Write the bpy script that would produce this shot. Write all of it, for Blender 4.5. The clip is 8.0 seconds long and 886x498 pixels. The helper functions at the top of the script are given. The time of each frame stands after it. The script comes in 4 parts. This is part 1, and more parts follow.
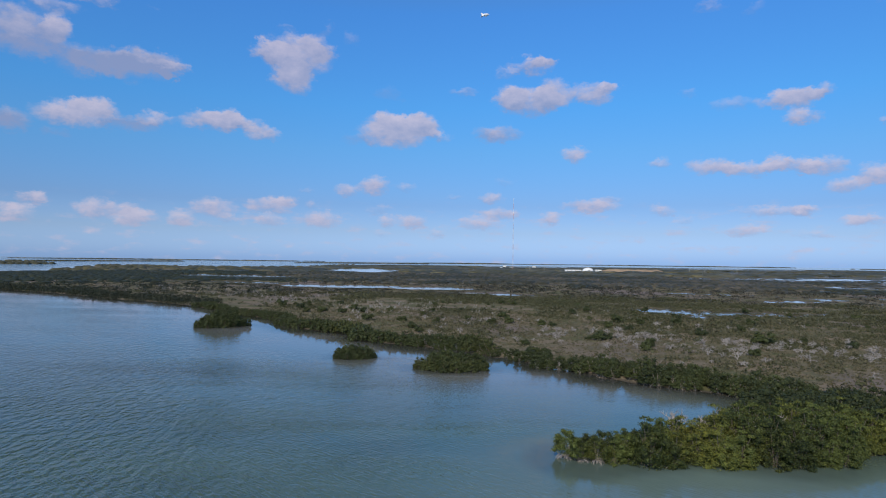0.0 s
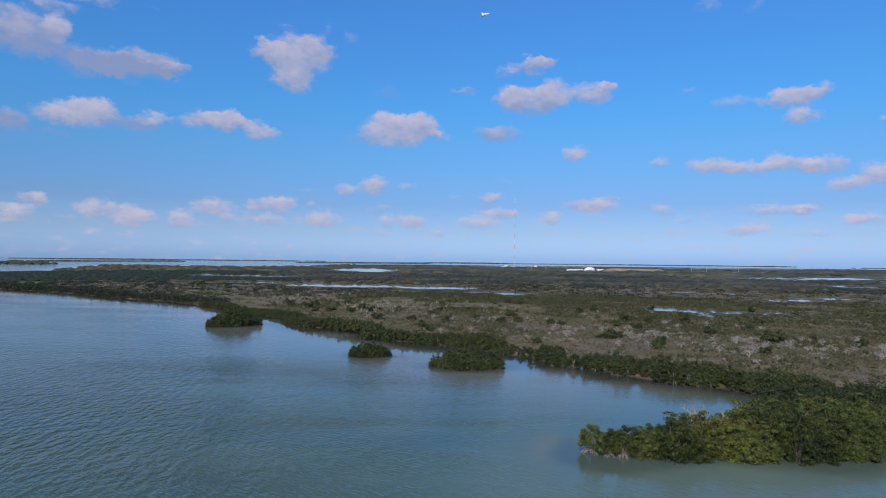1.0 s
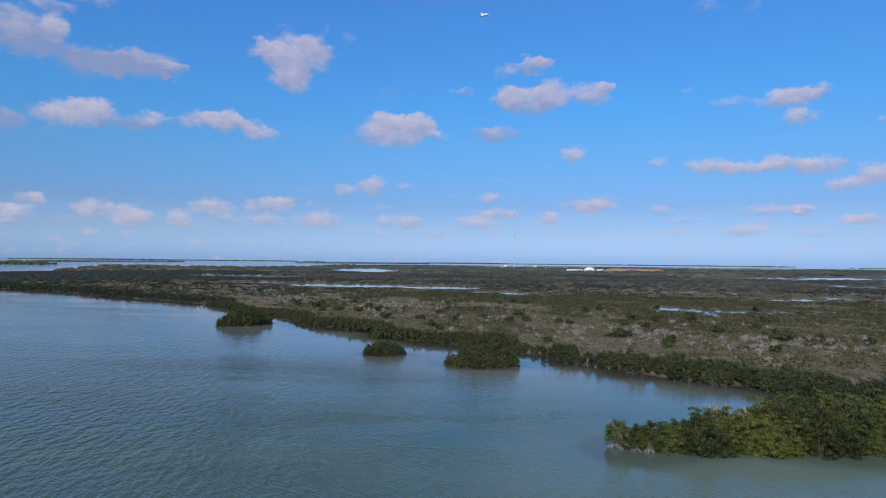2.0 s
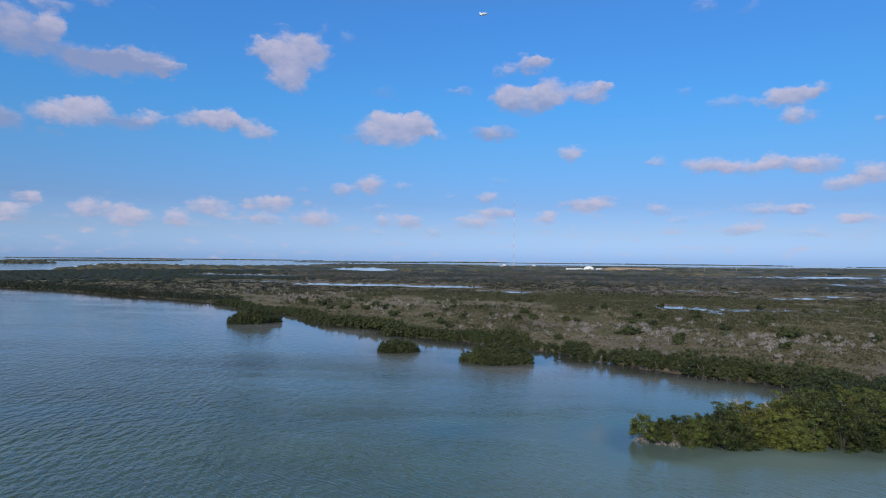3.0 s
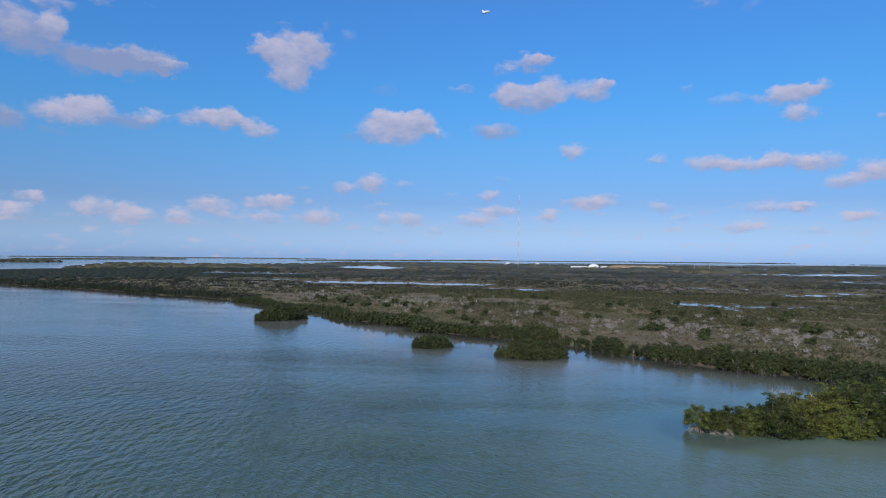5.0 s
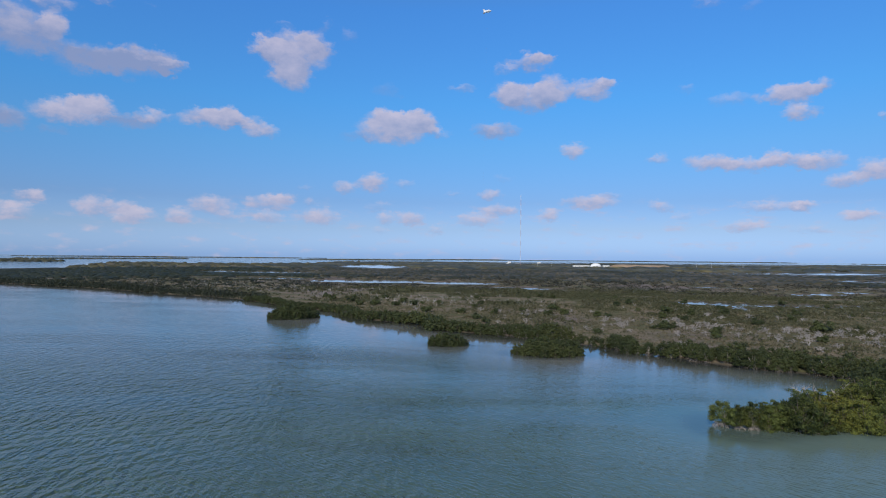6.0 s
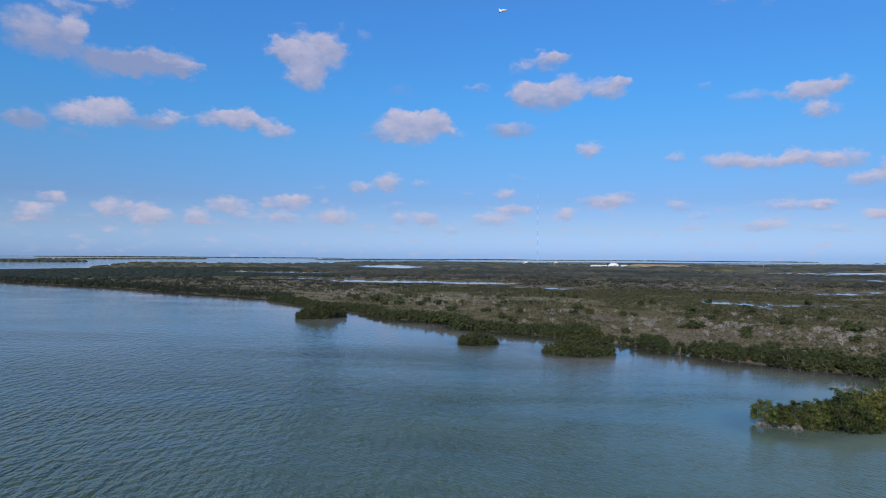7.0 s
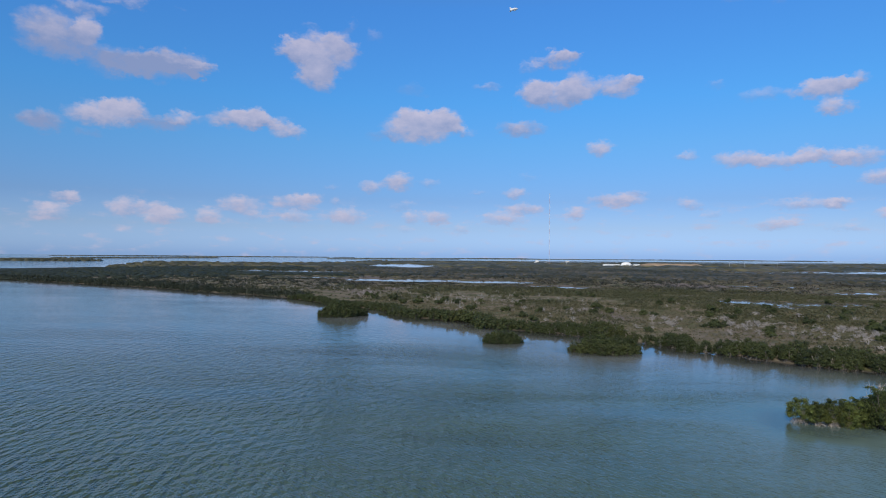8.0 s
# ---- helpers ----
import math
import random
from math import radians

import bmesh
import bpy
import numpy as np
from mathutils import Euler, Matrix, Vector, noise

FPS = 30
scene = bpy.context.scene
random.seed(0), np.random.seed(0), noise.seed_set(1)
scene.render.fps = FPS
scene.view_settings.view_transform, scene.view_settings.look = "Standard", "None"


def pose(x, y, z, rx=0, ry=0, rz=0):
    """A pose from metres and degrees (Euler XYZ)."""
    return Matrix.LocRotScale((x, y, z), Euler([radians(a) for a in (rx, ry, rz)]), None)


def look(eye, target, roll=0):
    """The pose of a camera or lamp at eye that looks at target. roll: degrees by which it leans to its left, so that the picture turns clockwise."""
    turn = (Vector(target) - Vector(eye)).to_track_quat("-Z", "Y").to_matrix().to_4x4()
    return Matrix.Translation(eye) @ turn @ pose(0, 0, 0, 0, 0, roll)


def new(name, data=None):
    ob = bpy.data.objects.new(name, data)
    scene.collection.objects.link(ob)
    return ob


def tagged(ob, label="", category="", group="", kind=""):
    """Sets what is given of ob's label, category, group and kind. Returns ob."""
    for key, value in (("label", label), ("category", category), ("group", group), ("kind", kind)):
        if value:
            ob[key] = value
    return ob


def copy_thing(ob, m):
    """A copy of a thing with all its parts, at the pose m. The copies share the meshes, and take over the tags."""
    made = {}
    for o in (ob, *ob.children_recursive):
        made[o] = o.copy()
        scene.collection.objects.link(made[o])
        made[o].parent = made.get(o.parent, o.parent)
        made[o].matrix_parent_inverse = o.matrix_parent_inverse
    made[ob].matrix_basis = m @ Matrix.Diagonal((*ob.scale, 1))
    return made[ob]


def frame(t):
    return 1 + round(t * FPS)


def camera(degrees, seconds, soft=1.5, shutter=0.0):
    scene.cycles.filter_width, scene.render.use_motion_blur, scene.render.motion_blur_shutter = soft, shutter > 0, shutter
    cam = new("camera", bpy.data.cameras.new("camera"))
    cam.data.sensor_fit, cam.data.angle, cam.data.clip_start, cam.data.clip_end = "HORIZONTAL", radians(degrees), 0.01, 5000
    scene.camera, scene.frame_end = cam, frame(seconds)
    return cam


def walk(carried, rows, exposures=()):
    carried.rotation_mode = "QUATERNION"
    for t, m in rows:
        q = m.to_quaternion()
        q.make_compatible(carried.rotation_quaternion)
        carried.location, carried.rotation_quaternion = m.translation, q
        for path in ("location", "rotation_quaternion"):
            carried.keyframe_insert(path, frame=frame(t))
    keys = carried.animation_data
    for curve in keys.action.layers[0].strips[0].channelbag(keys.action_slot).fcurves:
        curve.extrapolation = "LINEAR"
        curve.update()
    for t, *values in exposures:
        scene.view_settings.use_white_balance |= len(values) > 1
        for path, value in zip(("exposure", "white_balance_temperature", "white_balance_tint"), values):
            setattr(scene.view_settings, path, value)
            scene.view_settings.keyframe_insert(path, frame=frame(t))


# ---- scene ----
cam = camera(71.9, 8.0, soft=1.1)
PATH = [
    (0, (1.09, 0.691, 23.624), (1.035, 2.69, 23.659), 0.8),
    (0.5, (-0.512, 0.052, 23.533), (-0.566, 2.051, 23.567), 0.7),
    (1, (-2.2, -0.631, 23.385), (-2.256, 1.368, 23.419), 0.7),
    (1.5, (-4.032, -1.309, 23.236), (-4.087, 0.69, 23.271), 0.7),
    (3, (-9.723, -3.373, 22.783), (-9.767, -1.374, 22.815), 0.7),
    (3.5, (-11.683, -4.146, 22.695), (-11.73, -2.146, 22.725), 0.7),
    (4, (-13.626, -4.904, 22.604), (-13.674, -2.905, 22.634), 0.6),
    (4.5, (-15.52, -5.663, 22.531), (-15.569, -3.664, 22.559), 0.6),
    (6, (-21.17, -7.724, 22.285), (-21.221, -5.725, 22.309), 0.6),
    (6.5, (-23.023, -8.474, 22.246), (-23.094, -6.475, 22.269), 0.5),
    (7, (-24.863, -9.2, 22.23), (-24.964, -7.203, 22.253), 0.5),
    (7.5, (-26.697, -9.922, 22.211), (-26.82, -7.926, 22.233), 0.5),
    (8, (-28.585, -10.696, 22.184), (-28.719, -8.701, 22.204), 0.5),
]
walk(cam, [(t, look(eye, target, roll)) for t, eye, target, roll in PATH])

# ---- sky, clouds and sun ----
SUN_AZ, SUN_EL = 200.0, 36.0   # degrees clockwise from ahead (+y), and above the horizon
world = bpy.data.worlds.new("sky")
scene.world = world
world.use_nodes = True
wt = world.node_tree
wt.nodes.clear()


def wmath(op, a, b=None, c=None):
    n = wt.nodes.new("ShaderNodeMath")
    n.operation = op
    for i, v in enumerate((a, b, c)):
        if v is None:
            continue
        if isinstance(v, (int, float)):
            n.inputs[i].default_value = v
        else:
            wt.links.new(v, n.inputs[i])
    return n.outputs[0]


def wvec(op, a, b=None, c=None):
    n = wt.nodes.new("ShaderNodeVectorMath")
    n.operation = op
    for i, v in enumerate((a, b, c)):
        if v is None:
            continue
        if isinstance(v, tuple):
            n.inputs[i].default_value = v
        else:
            wt.links.new(v, n.inputs[i])
    return n.outputs[0]


sky = wt.nodes.new("ShaderNodeTexSky")
sky.sky_type = 'NISHITA'
sky.sun_disc = False
sky.sun_elevation = radians(SUN_EL)
sky.sun_rotation = radians(SUN_AZ)
sky.air_density, sky.dust_density, sky.ozone_density = 1.0, 0.6, 3.0
SKY = 0.100
# bearing and height of each direction, in degrees
way = wt.nodes.new("ShaderNodeTexCoord").outputs["Generated"]
sep = wt.nodes.new("ShaderNodeSeparateXYZ")
wt.links.new(way, sep.inputs[0])
bearing = wmath('MULTIPLY', wmath('ARCTAN2', sep.outputs[0], sep.outputs[1]), 57.2958)
height = wmath('MULTIPLY', wmath('ARCSINE', sep.outputs[2]), 57.2958)
# clear, saturated winter air: deeper blue aloft, paler blue down to the sea
air = wt.nodes.new("ShaderNodeValToRGB")
wt.links.new(wmath('DIVIDE', wmath('MAXIMUM', height, 0.0), 50.0), air.inputs[0])
STEPS = [(0.0, (0.58, 0.92, 1.92)), (0.05, (0.56, 0.72, 1.21)), (0.10, (0.47, 0.65, 1.04)), (0.20, (0.46, 0.86, 1.22)), (0.28, (0.42, 0.99, 1.43)), (0.44, (0.47, 1.09, 1.70)), (0.62, (0.86, 1.08, 1.22)), (1.0, (0.95, 1.02, 1.05))]
while len(air.color_ramp.elements) < len(STEPS):
    air.color_ramp.elements.new(0.5)
for stop, (place, colour) in zip(air.color_ramp.elements, STEPS):
    stop.position, stop.color = place, (*[SKY * c for c in colour], 1)
blue = wvec('MULTIPLY', sky.outputs[0], air.outputs[0])
comb = wt.nodes.new("ShaderNodeCombineXYZ")
wt.links.new(bearing, comb.inputs[0])
wt.links.new(height, comb.inputs[1])
plain = comb.outputs[0]


def wnoise(vector, scale, detail, rough, out):
    n = wt.nodes.new("ShaderNodeTexNoise")
    n.inputs["Scale"].default_value = scale
    n.inputs["Detail"].default_value = detail
    n.inputs["Roughness"].default_value = rough
    wt.links.new(vector, n.inputs["Vector"])
    return n.outputs[out]


# billows: the outlines are bent by noise, finer towards the horizon
stretched = wvec('MULTIPLY', plain, (1.0, 1.5, 1.0))
bend = wmath('ADD', wmath('MULTIPLY', wmath('MAXIMUM', height, 0.0), 0.085), 0.45)
big = wvec('SUBTRACT', wnoise(stretched, 0.50, 5, 0.52, 1), (0.5, 0.5, 0.5))
bend_v = wt.nodes.new("ShaderNodeCombineXYZ")
wt.links.new(wmath('MULTIPLY', bend, 1.6), bend_v.inputs[0])
wt.links.new(wmath('MULTIPLY', bend, 1.15), bend_v.inputs[1])
fine = wvec('SUBTRACT', wnoise(stretched, 1.9, 4, 0.6, 1), (0.5, 0.5, 0.5))
bent = wvec('MULTIPLY_ADD', fine, (1.1, 0.8, 0.0), wvec('MULTIPLY_ADD', big, bend_v.outputs[0], plain))
parts_of = wt.nodes.new("ShaderNodeSeparateXYZ")
wt.links.new(bent, parts_of.inputs[0])
BX, BY = parts_of.outputs[0], parts_of.outputs[1]
ACC = [wmath('MULTIPLY', BX, 0.0), wmath('MULTIPLY', BX, 0.0), wmath('MULTIPLY', BX, 0.0)]


def cloud(az, el, w, h, s, grey=0.0):
    """One puff of a cloud: bearing, height, half width and half height in degrees, thickness, and how grey it is."""
    w, h = (w * 1.15, h * 1.08) if el > 8 else (w * 1.3, h * 1.35)
    u = wmath('MULTIPLY_ADD', BX, 1 / w, -az / w)
    v = wmath('MULTIPLY_ADD', BY, 1 / h, -el / h)
    f = wmath('SUBTRACT', 1.0, wmath('MULTIPLY_ADD', u, u, wmath('MULTIPLY', v, v)))
    f.node.use_clamp = True
    ACC[0] = wmath('MULTIPLY_ADD', f, s, ACC[0])
    ACC[1] = wmath('MULTIPLY_ADD', f, v, ACC[1])
    if grey:
        ACC[2] = wmath('MULTIPLY_ADD', f, grey, ACC[2])


# high clouds
cloud(-36.4, 16.68, 2.96, 1.98, 1, 0.35)
cloud(-34.2, 17.53, 1.22, 1.30, 0.9)
cloud(-32.0, 15.41, 3.05, 1.44, 0.7, 0.55)
cloud(-29.4, 15.39, 3.64, 1.22, 0.65, 0.62)
cloud(-27.3, 16.01, 2.64, 1.06, 0.8, 0.3)
cloud(-25.8, 15.68, 1.57, 0.63, 0.6)
cloud(-34.6, 19.11, 2.10, 0.64, 0.6)
cloud(-31.5, 20.16, 2.45, 0.41, 0.5)
cloud(-15.4, 17.73, 3.36, 2.05, 1)
cloud(-15.7, 16.04, 2.02, 1.52, 1)
cloud(-13.3, 18.83, 1.54, 1.40, 0.8)
cloud(-17.6, 17.90, 1.78, 1.02, 0.7)
cloud(-16.2, 20.08, 0.90, 0.41, 0.3)
cloud(-12.7, 20.51, 0.72, 0.55, 0.35)
cloud(-10.4, 19.88, 0.83, 0.56, 0.3)
cloud(6.4, 17.61, 2.29, 0.91, 0.8)
cloud(7.5, 18.01, 1.24, 0.62, 0.6)
cloud(4.2, 17.03, 1.26, 0.44, 0.4)
cloud(22.1, 21.35, 1.60, 0.47, 0.4)
cloud(25.4, 20.70, 1.26, 0.50, 0.3)
cloud(-27.5, 20.07, 0.52, 0.25, 0.2)
cloud(33.8, 19.74, 0.71, 0.31, 0.3)
# middle clouds
cloud(-33.1, 11.14, 2.85, 1.13, 1)
cloud(-31.4, 11.94, 1.79, 0.79, 0.9)
cloud(-34.1, 9.62, 1.14, 0.39, 0.4, 0.5)
cloud(-28.9, 10.84, 2.35, 0.82, 0.7, 0.6)
cloud(-27.0, 11.60, 1.67, 0.60, 0.7)
cloud(-37.4, 10.2, 1.7, 0.95, 0.85, 0.6)
cloud(-22.3, 11.78, 2.93, 0.95, 1)
cloud(-21.4, 12.44, 1.61, 0.57, 0.6)
cloud(-19.9, 11.69, 2.18, 0.73, 0.6)
cloud(-18.2, 10.99, 1.67, 0.74, 0.8)
cloud(-5.9, 11.84, 3.82, 1.62, 1.1)
cloud(-6.5, 12.74, 2.12, 0.91, 0.6)
cloud(-3.6, 12.41, 1.70, 1.22, 0.7)
cloud(-9.9, 10.89, 1.78, 0.61, 0.4, 0.4)
cloud(-2.2, 11.41, 1.17, 0.61, 0.4)
cloud(-6.8, 15.08, 1.69, 0.89, 0.35, 0.3)
cloud(0.1, 15.47, 1.91, 0.50, 0.45)
cloud(6.2, 14.43, 3.32, 1.38, 0.85, 0.08)
cloud(8.5, 15.11, 1.75, 1.56, 0.9)
cloud(4.6, 14.85, 1.58, 1.19, 0.6)
cloud(11.9, 15.12, 2.20, 1.06, 0.9)
cloud(13.4, 15.39, 1.29, 0.48, 0.5)
# lower clouds
cloud(3.3, 11.64, 2.42, 0.81, 0.8, 0.3)
cloud(10.5, 9.66, 1.42, 0.81, 0.9)
cloud(17.7, 8.88, 1.23, 0.54, 0.6)
cloud(28.1, 13.34, 2.52, 0.97, 1)
cloud(29.9, 13.65, 1.53, 0.78, 0.8)
cloud(23.7, 13.53, 2.06, 0.73, 0.45)
cloud(28.7, 11.91, 1.49, 0.71, 0.9)
cloud(20.2, 14.67, 0.82, 0.42, 0.35)
cloud(34.4, 11.14, 0.49, 0.42, 0.6)
cloud(22.2, 8.25, 2.28, 0.86, 0.9)
cloud(25.0, 7.91, 1.93, 0.61, 0.8)
cloud(26.9, 8.12, 1.14, 0.83, 0.8)
cloud(28.7, 8.01, 1.57, 0.72, 0.8)
cloud(30.5, 7.89, 1.51, 0.71, 0.8)
cloud(33.8, 6.96, 1.40, 0.77, 1)
cloud(32.0, 6.25, 1.39, 0.57, 0.8)
# low clouds
cloud(-35.6, 4.49, 1.03, 0.52, 0.8)
cloud(-36.7, 3.16, 1.37, 0.69, 0.6)
cloud(-31.4, 3.80, 1.37, 0.69, 0.8)
cloud(-29.2, 3.96, 1.09, 0.51, 0.6)
cloud(-28.3, 3.20, 1.71, 0.66, 0.8)
cloud(-22.3, 4.33, 1.88, 0.79, 0.8)
cloud(-24.9, 3.34, 1.08, 0.68, 0.7)
cloud(-21.2, 3.43, 0.75, 0.50, 0.5)
cloud(-17.4, 4.67, 1.88, 0.66, 0.8)
cloud(-16.2, 5.22, 1.00, 0.46, 0.6)
cloud(-17.4, 3.35, 1.28, 0.56, 0.7)
cloud(-12.9, 3.52, 1.64, 0.78, 0.8)
cloud(-13.9, 4.89, 0.51, 0.46, 0.4)
cloud(-14.2, 6.12, 1.01, 0.26, 0.3)
cloud(-10.6, 6.29, 1.04, 0.57, 0.7)
cloud(-8.1, 6.77, 1.47, 0.78, 0.9)
cloud(-5.2, 6.63, 1.06, 0.37, 0.4)
# haze clouds
cloud(-4.5, 3.59, 1.38, 0.63, 0.8)
cloud(-6.9, 3.50, 0.84, 0.53, 0.6)
cloud(-7.7, 4.64, 1.26, 0.42, 0.35)
cloud(-7.4, 2.38, 0.74, 0.37, 0.4)
cloud(-2.1, 2.51, 0.74, 0.48, 0.4)
cloud(1.6, 3.51, 1.90, 0.63, 0.7)
cloud(3.7, 4.37, 1.58, 0.53, 0.7)
cloud(2.9, 5.83, 1.16, 0.47, 0.7)
cloud(4.2, 7.30, 1.05, 0.36, 0.3)
cloud(-0.6, 5.81, 0.96, 0.26, 0.3)
cloud(8.5, 3.96, 0.92, 0.52, 0.7)
cloud(12.0, 5.04, 2.39, 0.56, 0.9)
cloud(13.9, 5.68, 0.98, 0.30, 0.4)
cloud(18.3, 4.61, 1.03, 0.40, 0.5)
cloud(19.9, 3.74, 0.92, 0.39, 0.4)
cloud(24.8, 2.86, 1.52, 0.48, 0.6)
cloud(26.7, 4.38, 2.66, 0.42, 0.6)
cloud(29.1, 4.36, 1.01, 0.36, 0.6)
cloud(32.9, 3.49, 1.43, 0.44, 0.7)
cloud(29.5, 2.44, 1.31, 0.41, 0.3)
# fair-weather clouds all round, outside the part of the sky above
round_about = wt.nodes.new("ShaderNodeMapRange")
round_about.inputs[1].default_value, round_about.inputs[2].default_value = 45.0, 60.0
wt.links.new(wmath('ABSOLUTE', bearing), round_about.inputs[0])
over = wt.nodes.new("ShaderNodeMapRange")
over.inputs[1].default_value, over.inputs[2].default_value = 27.0, 36.0
wt.links.new(height, over.inputs[0])
others = wmath('MULTIPLY', wmath('MULTIPLY', wmath('MAXIMUM', wmath('SUBTRACT', wnoise(stretched, 0.07, 5, 0.6, 0), 0.55), 0.0), 3.0),
               wmath('MAXIMUM', round_about.outputs[0], over.outputs[0]))
low_band = wt.nodes.new("ShaderNodeMapRange")
low_band.interpolation_type = 'SMOOTHSTEP'
low_band.inputs[1].default_value, low_band.inputs[2].default_value = 6.5, 3.5
wt.links.new(height, low_band.inputs[0])
streaks = wvec('MULTIPLY', plain, (0.35, 1.0, 1.0))
thin = wmath('MULTIPLY', wmath('MULTIPLY', wmath('MAXIMUM', wmath('SUBTRACT', wnoise(streaks, 1.25, 4, 0.55, 0), 0.47), 0.0), 2.4), low_band.outputs[0])
mass = wmath('ADD', wmath('ADD', ACC[0], others), thin)
grain = wnoise(stretched, 0.8, 6, 0.6, 0)
dens = wt.nodes.new("ShaderNodeMapRange")
dens.interpolation_type = 'SMOOTHSTEP'
dens.inputs[1].default_value, dens.inputs[2].default_value = 0.07, 1.10
wt.links.new(wmath('MULTIPLY', mass, wmath('ADD', wmath('MULTIPLY', grain, 1.5), 0.35)), dens.inputs[0])
safe = wmath('ADD', mass, 0.05)
tilt = wmath('SUBTRACT', wmath('MULTIPLY', wmath('DIVIDE', ACC[1], safe), 0.7), wmath('DIVIDE', ACC[2], safe))
lit = wt.nodes.new("ShaderNodeMapRange")
lit.inputs[1].default_value, lit.inputs[2].default_value = -0.45, 0.60
wt.links.new(wmath('ADD', wmath('ADD', tilt, wmath('SUBTRACT', 0.38, wmath('MULTIPLY', height, 0.022))), wmath('MULTIPLY', wmath('SUBTRACT', grain, 0.5), 0.9)), lit.inputs[0])


def wmix(fac, a, b):
    n = wt.nodes.new("ShaderNodeMix")
    n.data_type = 'RGBA'
    wt.links.new(fac, n.inputs[0])
    for i, v in ((6, a), (7, b)):
        if isinstance(v, tuple):
            n.inputs[i].default_value = v
        else:
            wt.links.new(v, n.inputs[i])
    return n.outputs[2]


puff = wmix(lit.outputs[0], (0.265, 0.315, 0.51, 1), (0.60, 0.55, 0.67, 1))
thick = wmath('MULTIPLY', dens.outputs[0], 0.84)
# distance fades the low clouds into the haze
far_fade = wt.nodes.new("ShaderNodeMapRange")
far_fade.inputs[1].default_value, far_fade.inputs[2].default_value = 0.0, 8.0
far_fade.inputs[3].default_value, far_fade.inputs[4].default_value = 0.85, 1.0
wt.links.new(height, far_fade.inputs[0])
whole = wmix(wmath('MULTIPLY', thick, far_fade.outputs[0]), blue, puff)
back = wt.nodes.new("ShaderNodeBackground")
wt.links.new(whole, back.inputs[0])
wout = wt.nodes.new("ShaderNodeOutputWorld")
wt.links.new(back.outputs[0], wout.inputs[0])

sun = new("sun", bpy.data.lights.new("sun", 'SUN'))
sun.data.energy, sun.data.angle, sun.data.color = 3.2, radians(2.0), (1.0, 0.92, 0.80)
a, e = radians(SUN_AZ), radians(SUN_EL)
sun.matrix_world = look((math.sin(a) * math.cos(e) * 100, math.cos(a) * math.cos(e) * 100, math.sin(e) * 100), (0, 0, 0))


# ---- materials ----
def material(name, rough=0.7, spec=0.3):
    m = bpy.data.materials.new(name)
    m.use_nodes = True
    b = m.node_tree.nodes["Principled BSDF"]
    b.inputs["Roughness"].default_value = rough
    b.inputs["Specular IOR Level"].default_value = spec
    return m, m.node_tree, b


def mnode(nt, kind, links=(), **settings):
    n = nt.nodes.new(kind)
    for socket, value in links:
        if isinstance(value, bpy.types.NodeSocket):
            nt.links.new(value, n.inputs[socket])
        else:
            n.inputs[socket].default_value = value
    return n


def mmath(nt, op, a, b):
    n = mnode(nt, "ShaderNodeMath", [(0, a), (1, b)])
    n.operation = op
    return n.outputs[0]


def position(nt, scale=(1, 1, 1)):
    g = nt.nodes.new("ShaderNodeNewGeometry")
    return mnode(nt, "ShaderNodeMapping", [("Vector", g.outputs["Position"]), ("Scale", scale)]).outputs[0]


def noise_fac(nt, vector, scale, detail=4, rough=0.6):
    return mnode(nt, "ShaderNodeTexNoise", [("Vector", vector), ("Scale", scale), ("Detail", detail), ("Roughness", rough)]).outputs[0]


def mix(nt, fac, a_, b_, kind='MIX'):
    n = nt.nodes.new("ShaderNodeMix")
    n.data_type, n.blend_type = 'RGBA', kind
    for i, v in ((0, fac), (6, a_), (7, b_)):
        if isinstance(v, bpy.types.NodeSocket):
            nt.links.new(v, n.inputs[i])
        else:
            n.inputs[i].default_value = (*v, 1) if isinstance(v, tuple) else v
    return n.outputs[2]


def map_range(nt, v, a0, a1, b0=0.0, b1=1.0):
    return mnode(nt, "ShaderNodeMapRange", [(0, v), (1, a0), (2, a1), (3, b0), (4, b1)]).outputs[0]


def foliage(name, dark, light, dry, patch=0.12, dryness=0.35, through_light=0.25, speckle=0.40, vary=0.30):
    """Leaves: tone varies from plant to plant, leaf to leaf and over patches of several metres."""
    m, nt, b = material(name, 0.55, 0.25)
    p = position(nt)
    info = nt.nodes.new("ShaderNodeObjectInfo").outputs["Random"]
    leaf = nt.nodes.new("ShaderNodeNewGeometry").outputs["Random Per Island"]
    wide = noise_fac(nt, p, patch, 3)
    close = noise_fac(nt, p, 0.9, 4)
    tone = mmath(nt, 'ADD', mmath(nt, 'ADD', mmath(nt, 'MULTIPLY', leaf, speckle), 0.2 - speckle / 2), mmath(nt, 'ADD', mmath(nt, 'MULTIPLY', close, 0.5), mmath(nt, 'MULTIPLY', mmath(nt, 'SUBTRACT', info, 0.5 - 0.15 / vary), vary)))
    green = mix(nt, map_range(nt, tone, 0.25, 0.95), dark, light)
    col = mix(nt, map_range(nt, wide, 0.62 - dryness * 0.3, 0.85 - dryness * 0.3), green, mix(nt, leaf, green, dry))
    nt.links.new(col, b.inputs["Base Color"])
    t = mnode(nt, "ShaderNodeBsdfTranslucent", [(0, col)])
    s = mnode(nt, "ShaderNodeMixShader", [(0, through_light), (1, b.outputs[0]), (2, t.outputs[0])])
    nt.links.new(s.outputs[0], nt.nodes["Material Output"].inputs[0])
    return m


